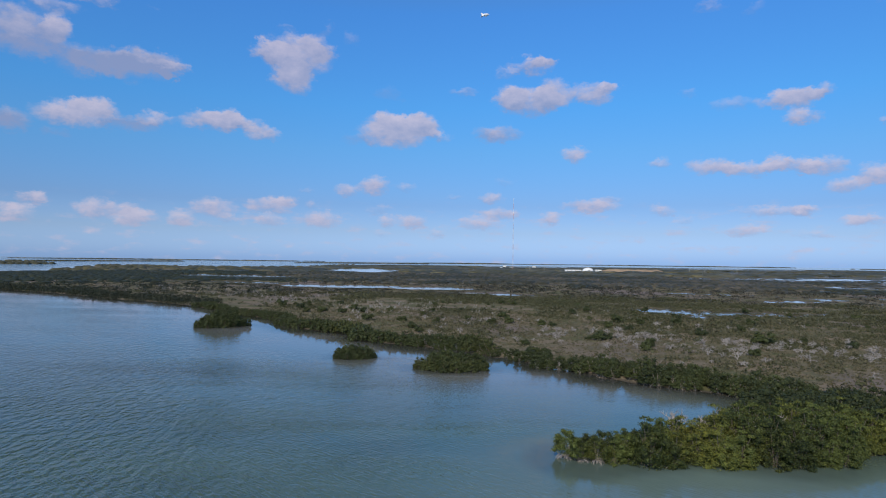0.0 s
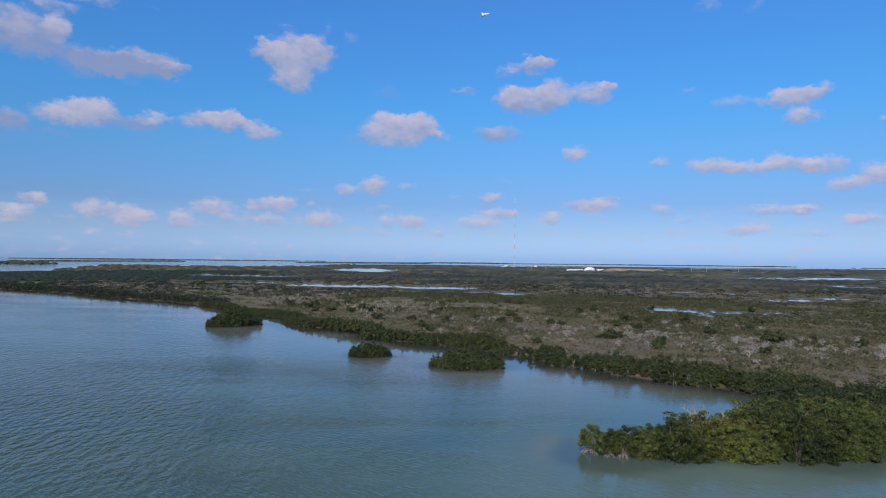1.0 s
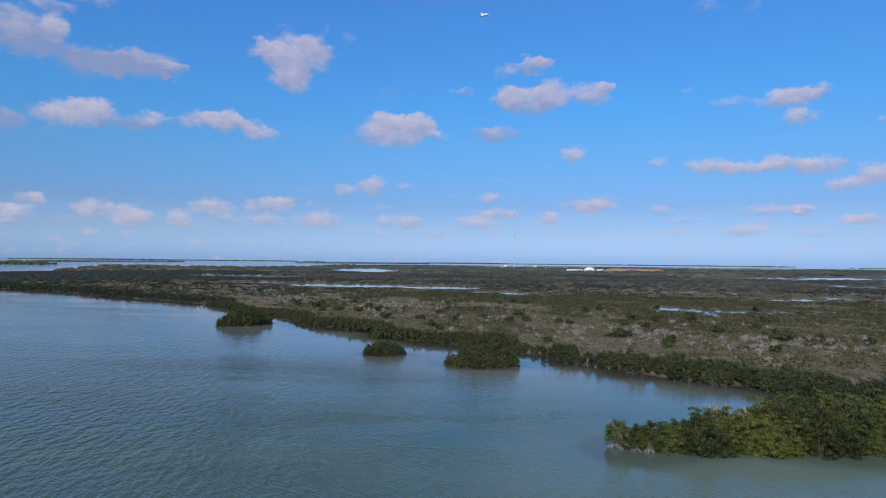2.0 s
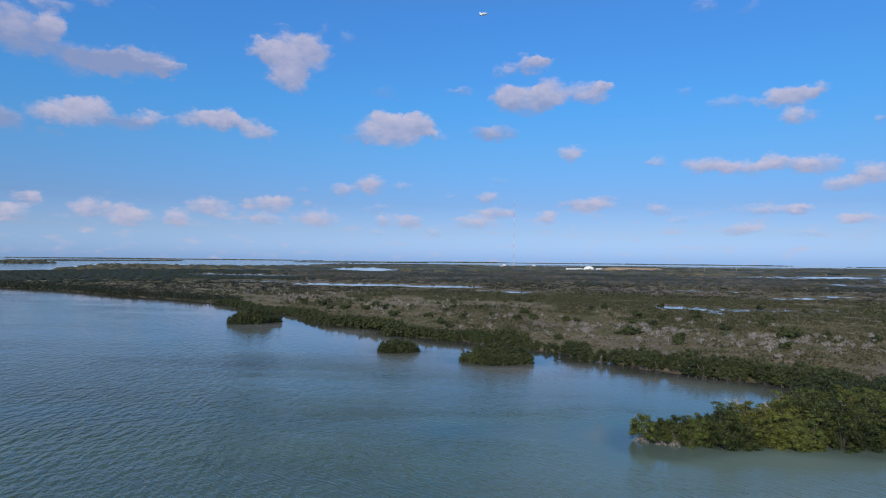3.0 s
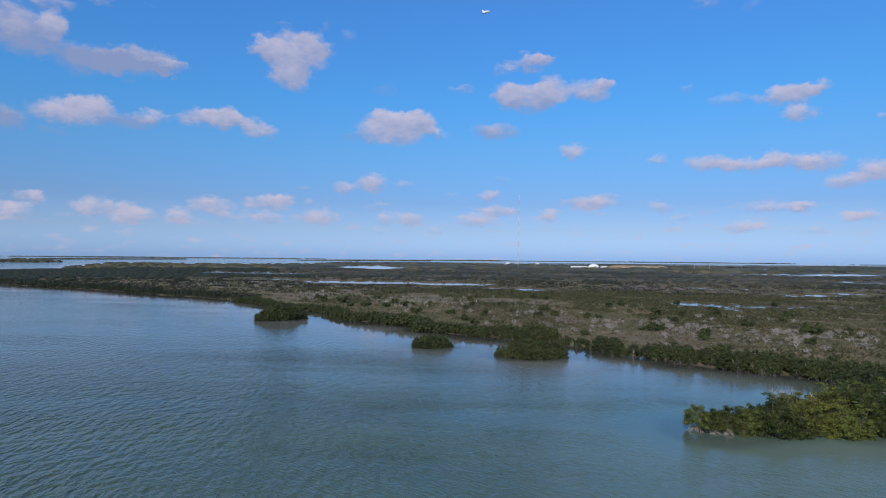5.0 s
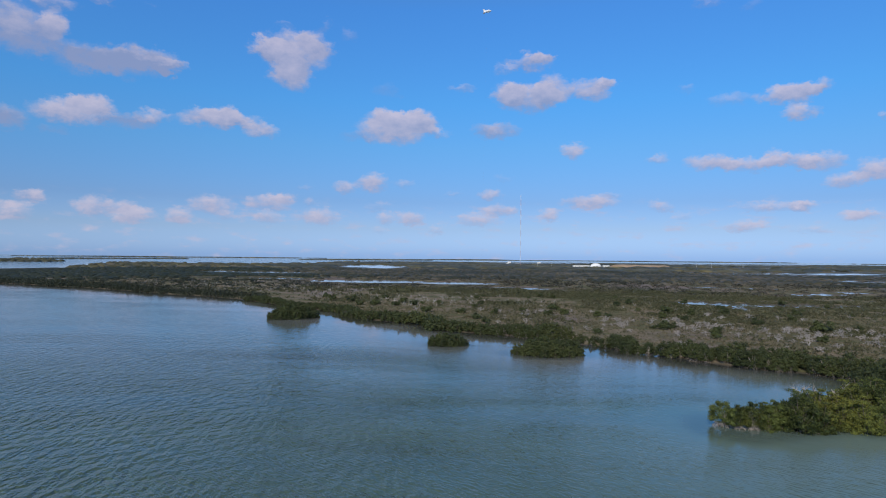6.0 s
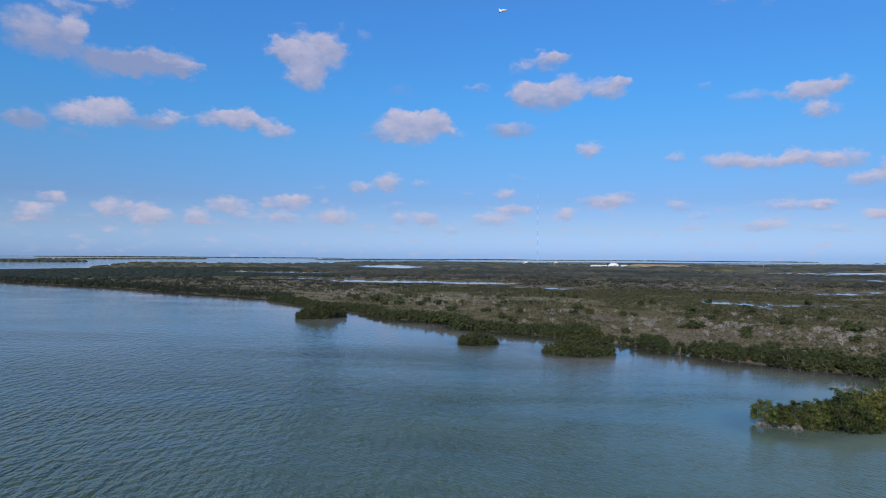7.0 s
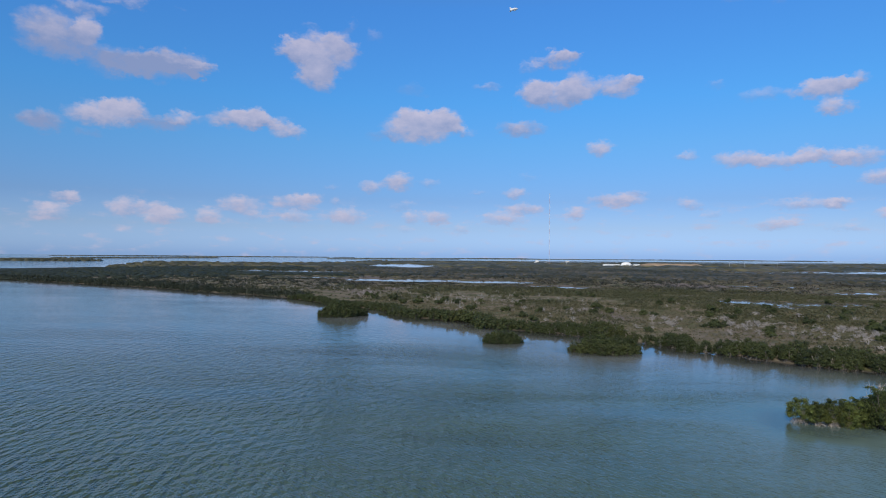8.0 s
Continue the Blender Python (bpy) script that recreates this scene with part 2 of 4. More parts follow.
MANGROVE = foliage("mangrove_leaves", (0.026, 0.036, 0.017), (0.096, 0.112, 0.038), (0.15, 0.145, 0.04), 0.05, 0.22)
# lighter copy of the mangrove leaves, with the point's sunlight put into the colour
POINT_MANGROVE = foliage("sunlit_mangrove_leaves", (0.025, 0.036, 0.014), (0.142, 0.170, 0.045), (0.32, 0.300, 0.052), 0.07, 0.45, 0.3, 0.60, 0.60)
FAR_CANOPY = foliage("distant_canopy", (0.034, 0.038, 0.023), (0.088, 0.083, 0.045), (0.17, 0.145, 0.075), 0.004, 0.75, 0.05, 0.22)
SCRUB = foliage("scrub_leaves", (0.044, 0.048, 0.023), (0.116, 0.113, 0.051), (0.18, 0.150, 0.095), 0.03, 0.45, 0.15, 0.28)
FAR_SCRUB = foliage("far_scrub_leaves", (0.020, 0.024, 0.016), (0.056, 0.056, 0.031), (0.15, 0.125, 0.09), 0.007, 0.75, 0.1, 0.2)
# darker copy of the far scrub, with cloud shade put into its colour
SHADED_SCRUB = foliage("dark_scrub_leaves", (0.016, 0.021, 0.013), (0.044, 0.050, 0.026), (0.08, 0.07, 0.05), 0.01, 0.2, 0.1, 0.2)
GRASS = foliage("dry_grass", (0.085, 0.078, 0.040), (0.180, 0.155, 0.084), (0.24, 0.195, 0.135), 0.06, 0.6, 0.2)


def bark(name, c0, c1):
    m, nt, b = material(name, 0.8, 0.2)
    p = position(nt)
    nt.links.new(mix(nt, noise_fac(nt, p, 3.0, 5), c0, c1), b.inputs["Base Color"])
    return m


BARK = bark("mangrove_bark", (0.075, 0.06, 0.045), (0.21, 0.175, 0.145))
PALE_BARK = bark("bleached_root_bark", (0.20, 0.165, 0.14), (0.50, 0.44, 0.39))
DEAD = bark("bleached_dead_wood", (0.23, 0.20, 0.18), (0.50, 0.46, 0.43))


def ground_material():
    m, nt, b = material("marsh_ground", 0.9, 0.1)
    p = position(nt)
    fine = noise_fac(nt, p, 0.8, 6, 0.7)
    mid = noise_fac(nt, p, 0.06, 5)
    broad = noise_fac(nt, position(nt, (1, 0.6, 1)), 0.011, 4)
    grass = mix(nt, map_range(nt, fine, 0.3, 0.7), (0.120, 0.094, 0.062), (0.265, 0.210, 0.142))
    green = mix(nt, map_range(nt, fine, 0.3, 0.7), (0.060, 0.061, 0.029), (0.150, 0.142, 0.068))
    col = mix(nt, map_range(nt, mid, 0.42, 0.58), grass, green)
    col = mix(nt, map_range(nt, broad, 0.52, 0.62), col, mix(nt, fine, (0.125, 0.098, 0.084), (0.245, 0.198, 0.172)))
    # wet dark mud along the tide line
    tide = mnode(nt, "ShaderNodeSeparateXYZ", [(0, p)]).outputs[2]
    col = mix(nt, map_range(nt, tide, 0.06, 0.26, 0.85, 0.0), col, (0.075, 0.062, 0.050))
    nt.links.new(col, b.inputs["Base Color"])
    bump = mnode(nt, "ShaderNodeBump", [("Strength", 0.8), ("Distance", 0.3), ("Height", fine)])
    nt.links.new(bump.outputs[0], b.inputs["Normal"])
    return m


def water_material():
    m, nt, b = material("lagoon_water", 0.17, 0.54)
    b.inputs["IOR"].default_value = 1.34
    p = position(nt)
    # shoals: pale sand shows through beside the point of land, weed elsewhere
    sepx = mnode(nt, "ShaderNodeSeparateXYZ", [(0, p)])
    dx = mmath(nt, 'MULTIPLY', mmath(nt, 'SUBTRACT', sepx.outputs[0], 34.0), 0.022)
    dy = mmath(nt, 'MULTIPLY', mmath(nt, 'SUBTRACT', sepx.outputs[1], 60.0), 0.032)
    away = mmath(nt, 'ADD', mmath(nt, 'MULTIPLY', dx, dx), mmath(nt, 'MULTIPLY', dy, dy))
    blot = noise_fac(nt, position(nt, (0.7, 1.6, 1)), 0.035, 5)
    shoal = map_range(nt, mmath(nt, 'ADD', away, mmath(nt, 'MULTIPLY', blot, 1.4)), 0.6, 1.7, 1.0, 0.0)
    reach = mmath(nt, 'ADD', map_range(nt, sepx.outputs[0], -70.0, 25.0, 0.0, 0.55), mmath(nt, 'MULTIPLY', noise_fac(nt, position(nt, (0.5, 1.3, 1)), 0.028, 4), 0.9))
    murky = mix(nt, map_range(nt, blot, 0.35, 0.65), (0.045, 0.068, 0.044), (0.060, 0.088, 0.057))
    clear = mix(nt, map_range(nt, blot, 0.35, 0.65), (0.067, 0.107, 0.073), (0.091, 0.139, 0.096))
    deep = mix(nt, map_range(nt, reach, 0.40, 0.95), murky, clear)
    col = mix(nt, shoal, deep, (0.145, 0.200, 0.174))
    lee = mnode(nt, "ShaderNodeAttribute").outputs["Fac"]
    lee.node.attribute_name = "open_water"
    # paler colour in the sheltered shallows stands in for the low sky they reflect
    col = mix(nt, mmath(nt, 'MULTIPLY', map_range(nt, lee, 1.0, 0.3, 0.18, 1.0), map_range(nt, sepx.outputs[1], 85.0, 125.0, 0.0, 0.9)), col, (0.195, 0.190, 0.186))
    # the mangroves' dark reflection and shade, put into the colour under the banks
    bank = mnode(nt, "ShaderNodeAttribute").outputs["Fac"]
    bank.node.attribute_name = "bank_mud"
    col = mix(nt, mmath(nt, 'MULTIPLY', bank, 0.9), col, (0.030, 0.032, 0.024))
    # inland ponds: milky lime mud, with reflected pale sky put into the colour
    col = mix(nt, map_range(nt, lee, 0.0, 0.04, 1.0, 0.0), col, (0.22, 0.22, 0.20))
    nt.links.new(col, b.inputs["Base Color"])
    # wind ripples in two directions, with calmer streaks
    streak = map_range(nt, noise_fac(nt, position(nt, (0.35, 1.8, 1)), 0.03, 4), 0.36, 0.64, 0.40, 1.1)
    nt.links.new(map_range(nt, lee, 0.05, 0.6, 0.03, 0.08), b.inputs["Roughness"])
    streak = mmath(nt, 'MULTIPLY', mmath(nt, 'MULTIPLY', streak, lee), map_range(nt, sepx.outputs[0], -50.0, 30.0, 1.85, 0.8))
    # the chop dies down towards the sheltered shore
    streak = mmath(nt, 'MULTIPLY', streak, mmath(nt, 'MAXIMUM', map_range(nt, sepx.outputs[1], 65.0, 165.0, 1.0, 0.18), map_range(nt, sepx.outputs[1], 480.0, 950.0, 0.0, 0.6)))

    def chop(angle, along, across):
        m_ = mnode(nt, "ShaderNodeMapping", [("Vector", p), ("Rotation", (0, 0, radians(angle))), ("Scale", (along, across, 1))])
        m_.vector_type = 'TEXTURE'
        return m_.outputs[0]

    h1 = noise_fac(nt, chop(98, 3.4, 1.15), 1.0, 2, 0.5)
    h2 = noise_fac(nt, chop(138, 1.5, 0.36), 1.0, 2, 0.5)
    h3 = noise_fac(nt, chop(40, 3.2, 1.2), 1.0, 2, 0.5)
    # long wind waves out in the bay, short ripples towards the point
    side = mmath(nt, 'ADD', map_range(nt, sepx.outputs[0], -60.0, 10.0, 1.15, 0.15), map_range(nt, noise_fac(nt, p, 0.025, 2), 0.35, 0.65, -0.25, 0.25))
    hgt = mmath(nt, 'ADD', mmath(nt, 'MULTIPLY', h1, mmath(nt, 'MULTIPLY', side, 1.3)), mmath(nt, 'MULTIPLY', h2, map_range(nt, side, 0.0, 1.2, 0.8, 0.25)))
    hgt = mmath(nt, 'ADD', hgt, mmath(nt, 'MULTIPLY', h3, map_range(nt, side, 0.0, 1.2, 0.15, 0.75)))
    bump = mnode(nt, "ShaderNodeBump", [("Strength", mmath(nt, 'MAXIMUM', streak, 0.03)), ("Distance", 0.36), ("Height", hgt)])
    nt.links.new(bump.outputs[0], b.inputs["Normal"])
    return m


def plain_paint(name, c0, c1, rough=0.6, scale=0.4):
    m, nt, b = material(name, rough, 0.3)
    nt.links.new(mix(nt, noise_fac(nt, position(nt), scale, 5), c0, c1), b.inputs["Base Color"])
    return m


GROUND, WATER = ground_material(), water_material()
WHITE = plain_paint("white_fabric", (0.74, 0.73, 0.70), (0.82, 0.81, 0.79))
CONCRETE = plain_paint("pale_concrete", (0.48, 0.46, 0.42), (0.62, 0.60, 0.55))
SAND = plain_paint("bare_sandy_soil", (0.24, 0.17, 0.11), (0.40, 0.29, 0.20), 0.9, 0.08)
RED = plain_paint("red_steel_paint", (0.46, 0.22, 0.18), (0.56, 0.30, 0.25), 0.5)
PALE_STEEL = plain_paint("white_steel_paint", (0.62, 0.62, 0.62), (0.75, 0.75, 0.75), 0.5)
GREY = plain_paint("weathered_grey", (0.22, 0.22, 0.21), (0.34, 0.33, 0.31), 0.7)


# ---- plan of the land ----
# the bay's shore from the west to the cove, and round the wooded point
BAY = [(-700, 680), (-640, 560), (-520, 490), (-411, 448), (-347, 415), (-298, 391), (-270, 378), (-240, 361), (-210, 341), (-196, 331),
       (-181, 320), (-162, 311), (-143, 300), (-124, 286), (-110, 270), (-97, 253.5), (-81, 240.5), (-70, 230), (-66, 225), (-63.5, 214.5),
       (-54, 204), (-47, 197.5), (-41, 194.5), (-36, 192), (-31.5, 188), (-30, 176), (-23, 173), (-15, 168), (-6, 162.5), (2, 156), (9, 149.5),
       (15, 145), (15.7, 138.7), (18.5, 135.3), (24, 133.5), (28.5, 129.5), (28, 125.2), (31.5, 124.3), (35.2, 120.8), (39, 117.8), (43, 114.6),
       (47, 112.3), (51, 109.5), (52, 105), (47, 98), (40, 91), (33, 85), (26, 79.5), (20, 77), (14, 77), (13.2, 74.5), (17, 72.6), (24, 72),
       (35, 72.3), (42, 72.6), (47, 74), (52, 77), (58, 78)]
# off to the east and round by the far coast
COAST = [(90, 66), (160, 30), (500, -200), (5900, -1500), (5900, 2700), (3000, 2950), (1500, 2850), (800, 2750), (250, 2600), (-260, 2500), (-420, 2150),
         (-430, 1650), (-520, 1480), (-640, 1430), (-760, 1560), (-830, 1440), (-770, 1250), (-670, 1030), (-600, 880), (-640, 760)]
LAND = np.array(BAY + COAST, float)
# islets and far keys: centre, half length, half width, direction of the length in degrees from +x
ISLETS = [(-79.4, 206.8, 8.4, 5.0, 34), (-23.9, 146.5, 4.9, 3.5, 4), (0.1, 133.9, 8.0, 4.8, 4)]
FAR_KEYS = [(-1180, 1490, 200, 110, -20), (-1365, 2325, 390, 30, 70), (-470, 3000, 400, 50, 40), (-1700, 3700, 900, 60, 25), (250, 3900, 500, 60, 15), (1500, 4150, 800, 50, 4), (3000, 3600, 700, 50, -8)]
# ponds: centre, half length, half width, direction
PONDS = [(97, 304, 9, 15, 0), (34, 423, 12, 14, 0), (52, 418, 9, 5, 0), (88, 619, 14, 9, 0), (8, 438, 20, 5, -8),
         (-98, 518, 52, 29, -5), (-18, 498, 38, 20, -5), (-330, 780, 30, 36, 0), (-258, 768, 56, 36, 0), (-200, 564, 52, 15, -12), (-268, 576, 14, 14, 0),
         (-200, 1270, 80, 215, 8), (15, 1450, 40, 42, 0), (820, 1240, 160, 40, 10), (300, 2350, 260, 90, 10), (1100, 2500, 420, 90, 15), (1900, 3000, 600, 120, 10), (900, 1750, 260, 40, 8)]
MARSH = [(106, 300, 22, 16, -20), (126, 292, 18, 13, 0), (148, 292, 20, 16, 0), (168, 293, 14, 10, 0), (106, 271, 8, 7, 0), (560, 980, 230, 110, 12), (400, 655, 26, 34, 0), (432, 625, 40, 22, 0), (172, 478, 16, 9, -15), (192, 469, 14, 9, -10), (212, 462, 14, 8, -10),
         (197, 387, 16, 9, 0), (220, 394, 14, 9, 25), (248, 420, 12, 11, 0), (258, 376, 14, 5, 0), (303, 468, 16, 16, 0), (300, 440, 14, 6, 0),
         (330, 560, 35, 9, 0), (540, 770, 60, 18, 5), (225, 345, 20, 4, 5), (640, 1500, 160, 30, 5), (620, 830, 120, 18, 5), (470, 705, 55, 14, 0), (860, 1010, 170, 30, 8), (520, 600, 70, 12, 4)]

rng = np.random.default_rng(7)
TABLE = rng.random((64, 64))


def smooth_noise(x, y, size):
    """Value noise from 0 to 1 with cells of that size in metres."""
    u, v = np.asarray(x) / size + 1000, np.asarray(y) / size + 1000
    i, j = np.floor(u).astype(int), np.floor(v).astype(int)
    f, g = u - i, v - j
    f, g = f * f * (3 - 2 * f), g * g * (3 - 2 * g)
    at = lambda p, q: TABLE[p % 64, q % 64]
    return (at(i, j) * (1 - f) + at(i + 1, j) * f) * (1 - g) + (at(i, j + 1) * (1 - f) + at(i + 1, j + 1) * f) * g


def inland(x, y):
    """Metres inside the shore (minus: out in the water)."""
    x, y = np.asarray(x, float), np.asarray(y, float)
    best, inside = np.full(x.shape, 1e9), np.zeros(x.shape, bool)
    for (ax, ay), (bx, by) in zip(LAND, np.roll(LAND, -1, 0)):
        ex, ey = bx - ax, by - ay
        k = np.clip(((x - ax) * ex + (y - ay) * ey) / (ex * ex + ey * ey), 0, 1)
        best = np.minimum(best, np.hypot(x - ax - k * ex, y - ay - k * ey))
        if ay != by:
            inside ^= ((ay > y) != (by > y)) & (x < ax + (y - ay) / (by - ay) * ex)
    return np.where(inside, best, -best)


def ovals(x, y, rows):
    """The greatest of 1 - r over the ovals: above 0 inside one of them."""
    best = np.full(np.shape(x), -9.0)
    for cx, cy, a_, b_, turn_ in rows:
        c, s = math.cos(radians(turn_)), math.sin(radians(turn_))
        u, v = ((x - cx) * c + (y - cy) * s) / a_, (-(x - cx) * s + (y - cy) * c) / b_
        best = np.maximum(best, 1 - np.hypot(u, v))
    return best


def wet(x, y):
    """Above 0 in ponds; in the marsh the water is broken up by growth."""
    n = (smooth_noise(x, y, 4) - 0.5) * 0.45 + (smooth_noise(x, y, 11) - 0.5) * 0.5 + (smooth_noise(x, y, 31) - 0.5) * 0.35
    p = ovals(x, y, PONDS) + n * 0.55
    m = ovals(x, y, MARSH) + (smooth_noise(x, y, 3.2) - 0.5) * 1.6 + n * 1.3 - 0.20
    return np.maximum(p, m)


def level(x, y):
    """Height of the ground."""
    d = inland(x, y) + (smooth_noise(x, y, 7) - 0.5) * 2.2
    keys = np.maximum(ovals(x, y, FAR_KEYS) * 40, ovals(x, y, ISLETS) * 4)
    d = np.maximum(d, keys)
    z = np.clip((d - 1.4) * 0.20, -1.5, 0.35) + (smooth_noise(x, y, 4) - 0.5) * 0.12 * (d > 3)
    return np.where(wet(x, y) > 0, np.minimum(z, -0.25), z)


# ---- meshes ----
def mesh_of(name, verts, faces_flat, sides, mats, smooth=False):
    """A mesh from arrays: corners, and polygons that all have that many sides."""
    me = bpy.data.meshes.new(name)
    verts = np.asarray(verts, np.float32).reshape(-1, 3)
    idx = np.asarray(faces_flat, np.int32).ravel()
    me.vertices.add(len(verts))
    me.vertices.foreach_set("co", verts.ravel())
    me.loops.add(len(idx))
    me.loops.foreach_set("vertex_index", idx)
    me.polygons.add(len(idx) // sides)
    me.polygons.foreach_set("loop_start", np.arange(0, len(idx), sides, dtype=np.int32))
    if smooth:
        me.polygons.foreach_set("use_smooth", np.ones(len(idx) // sides, bool))
    me.update(calc_edges=True)
    me.validate()
    for m in mats:
        me.materials.append(m)
    return me


def pieces_mesh(name, q, mat):
    """q: an array of n separate pieces of three or four corners."""
    sides, q = q.shape[1], np.asarray(q).reshape(-1, 3)
    return mesh_of(name, q, np.arange(len(q)), sides, [mat])


def sprays(rng_, centres, loose, normals, length, width):
    """Small leaf sprays at centres, roughly square to normals."""
    n = len(centres)
    nrm = normals + rng_.normal(0, loose, (n, 3))
    nrm /= np.linalg.norm(nrm, axis=1, keepdims=True) + 1e-9
    t = np.cross(nrm, rng_.normal(0, 1, (n, 3)))
    t /= np.linalg.norm(t, axis=1, keepdims=True) + 1e-9
    b = np.cross(nrm, t)
    l_ = (length * rng_.uniform(0.7, 1.35, n))[:, None] * 0.5
    w_ = (width * rng_.uniform(0.7, 1.3, n))[:, None] * 0.5
    return np.stack([centres - t * l_ - b * w_ * 0.75, centres - t * l_ * 0.6 + b * w_ * 1.25, centres + t * l_ * 1.1], 1)


def tubes(paths, sides=5):
    """Tapered tubes along paths of (point, radius) as corners and quads."""
    V, F = [], []
    for path in paths:
        base = len(V)
        for k, (p, r) in enumerate(path):
            p = Vector(p)
            nxt = Vector(path[min(k + 1, len(path) - 1)][0]) - Vector(path[max(k - 1, 0)][0])
            x_ = nxt.orthogonal().normalized()
            y_ = nxt.normalized().cross(x_)
            for s in range(sides):
                an = 2 * math.pi * s / sides
                V.append(p + x_ * math.cos(an) * r + y_ * math.sin(an) * r)
        for k in range(len(path) - 1):
            for s in range(sides):
                a0, a1 = base + k * sides + s, base + k * sides + (s + 1) % sides
                F.append((a0, a1, a1 + sides, a0 + sides))
    return np.array([tuple(v) for v in V]), np.array(F)


def part(name, me, parent, label=""):
    ob = new(name, me)
    ob.parent = parent
    return tagged(ob, label)


def bm_mesh(name, bm, *mats):
    me = bpy.data.meshes.new(name)
    bm.to_mesh(me)
    bm.free()
    for m in mats:
        me.materials.append(m)
    return me


# ---- ground and water ----
def ground_sheet():
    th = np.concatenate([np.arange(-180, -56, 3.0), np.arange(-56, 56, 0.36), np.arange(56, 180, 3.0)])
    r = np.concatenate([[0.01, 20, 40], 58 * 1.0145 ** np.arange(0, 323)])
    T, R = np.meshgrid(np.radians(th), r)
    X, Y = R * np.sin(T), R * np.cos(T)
    Z = level(X, Y)
    nr, nt_ = X.shape
    i = np.arange(nr - 1)[:, None] * nt_
    j = np.arange(nt_)[None, :]
    j1 = (j + 1) % nt_
    F = np.stack([i + j, i + nt_ + j, i + nt_ + j1, i + j1], -1)
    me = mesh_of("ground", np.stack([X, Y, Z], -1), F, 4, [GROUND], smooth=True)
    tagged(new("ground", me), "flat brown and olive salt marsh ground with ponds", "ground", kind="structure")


def water_sheet():
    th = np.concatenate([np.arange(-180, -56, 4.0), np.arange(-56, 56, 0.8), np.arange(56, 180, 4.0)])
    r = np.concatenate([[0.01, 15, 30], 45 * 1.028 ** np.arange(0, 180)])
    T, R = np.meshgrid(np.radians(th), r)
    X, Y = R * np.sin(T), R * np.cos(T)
    nr, nt_ = X.shape
    i, j = np.arange(nr - 1)[:, None] * nt_, np.arange(nt_)[None, :]
    j1 = (j + 1) % nt_
    F = np.stack([i + j, i + nt_ + j, i + nt_ + j1, i + j1], -1)
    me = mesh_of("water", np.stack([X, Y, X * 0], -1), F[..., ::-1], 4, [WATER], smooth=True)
    # ripples die out in the lee of the shore and in ponds
    d = -inland(X, Y) + (smooth_noise(X, Y, 14) - 0.5) * 7
    calm = np.where(inland(X, Y) > 4, 0.0, np.maximum(np.clip((d - 2) / 45, 0.06, 1), np.clip((98 - Y) / 14, 0.0, 0.5) * np.clip((d - 3) / 12, 0.0, 1.0)))
    me.attributes.new("open_water", 'FLOAT', 'POINT').data.foreach_set("value", calm.astype(np.float32).ravel())
    # where the dark reflection is painted: banks of cove, bay and point, and islets
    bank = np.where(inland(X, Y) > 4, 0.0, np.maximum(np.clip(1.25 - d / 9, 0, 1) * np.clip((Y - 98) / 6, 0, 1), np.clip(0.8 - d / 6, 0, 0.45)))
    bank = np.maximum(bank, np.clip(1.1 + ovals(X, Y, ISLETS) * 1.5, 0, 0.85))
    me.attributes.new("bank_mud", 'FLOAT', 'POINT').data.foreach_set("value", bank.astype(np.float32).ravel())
    tagged(new("water", me), "shallow teal bay water with wind ripples", "water", kind="structure")


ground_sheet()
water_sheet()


# ---- mangrove trees ----
def round_form(level_):
    """The triangles of a ball, as an array of three corners each."""
    bm = bmesh.new()
    bmesh.ops.create_icosphere(bm, subdivisions=level_, radius=1.0)
    out_ = np.array([[tuple(v.co) for v in f.verts] for f in bm.faces])
    bm.free()
    return out_


BALL = round_form(1)


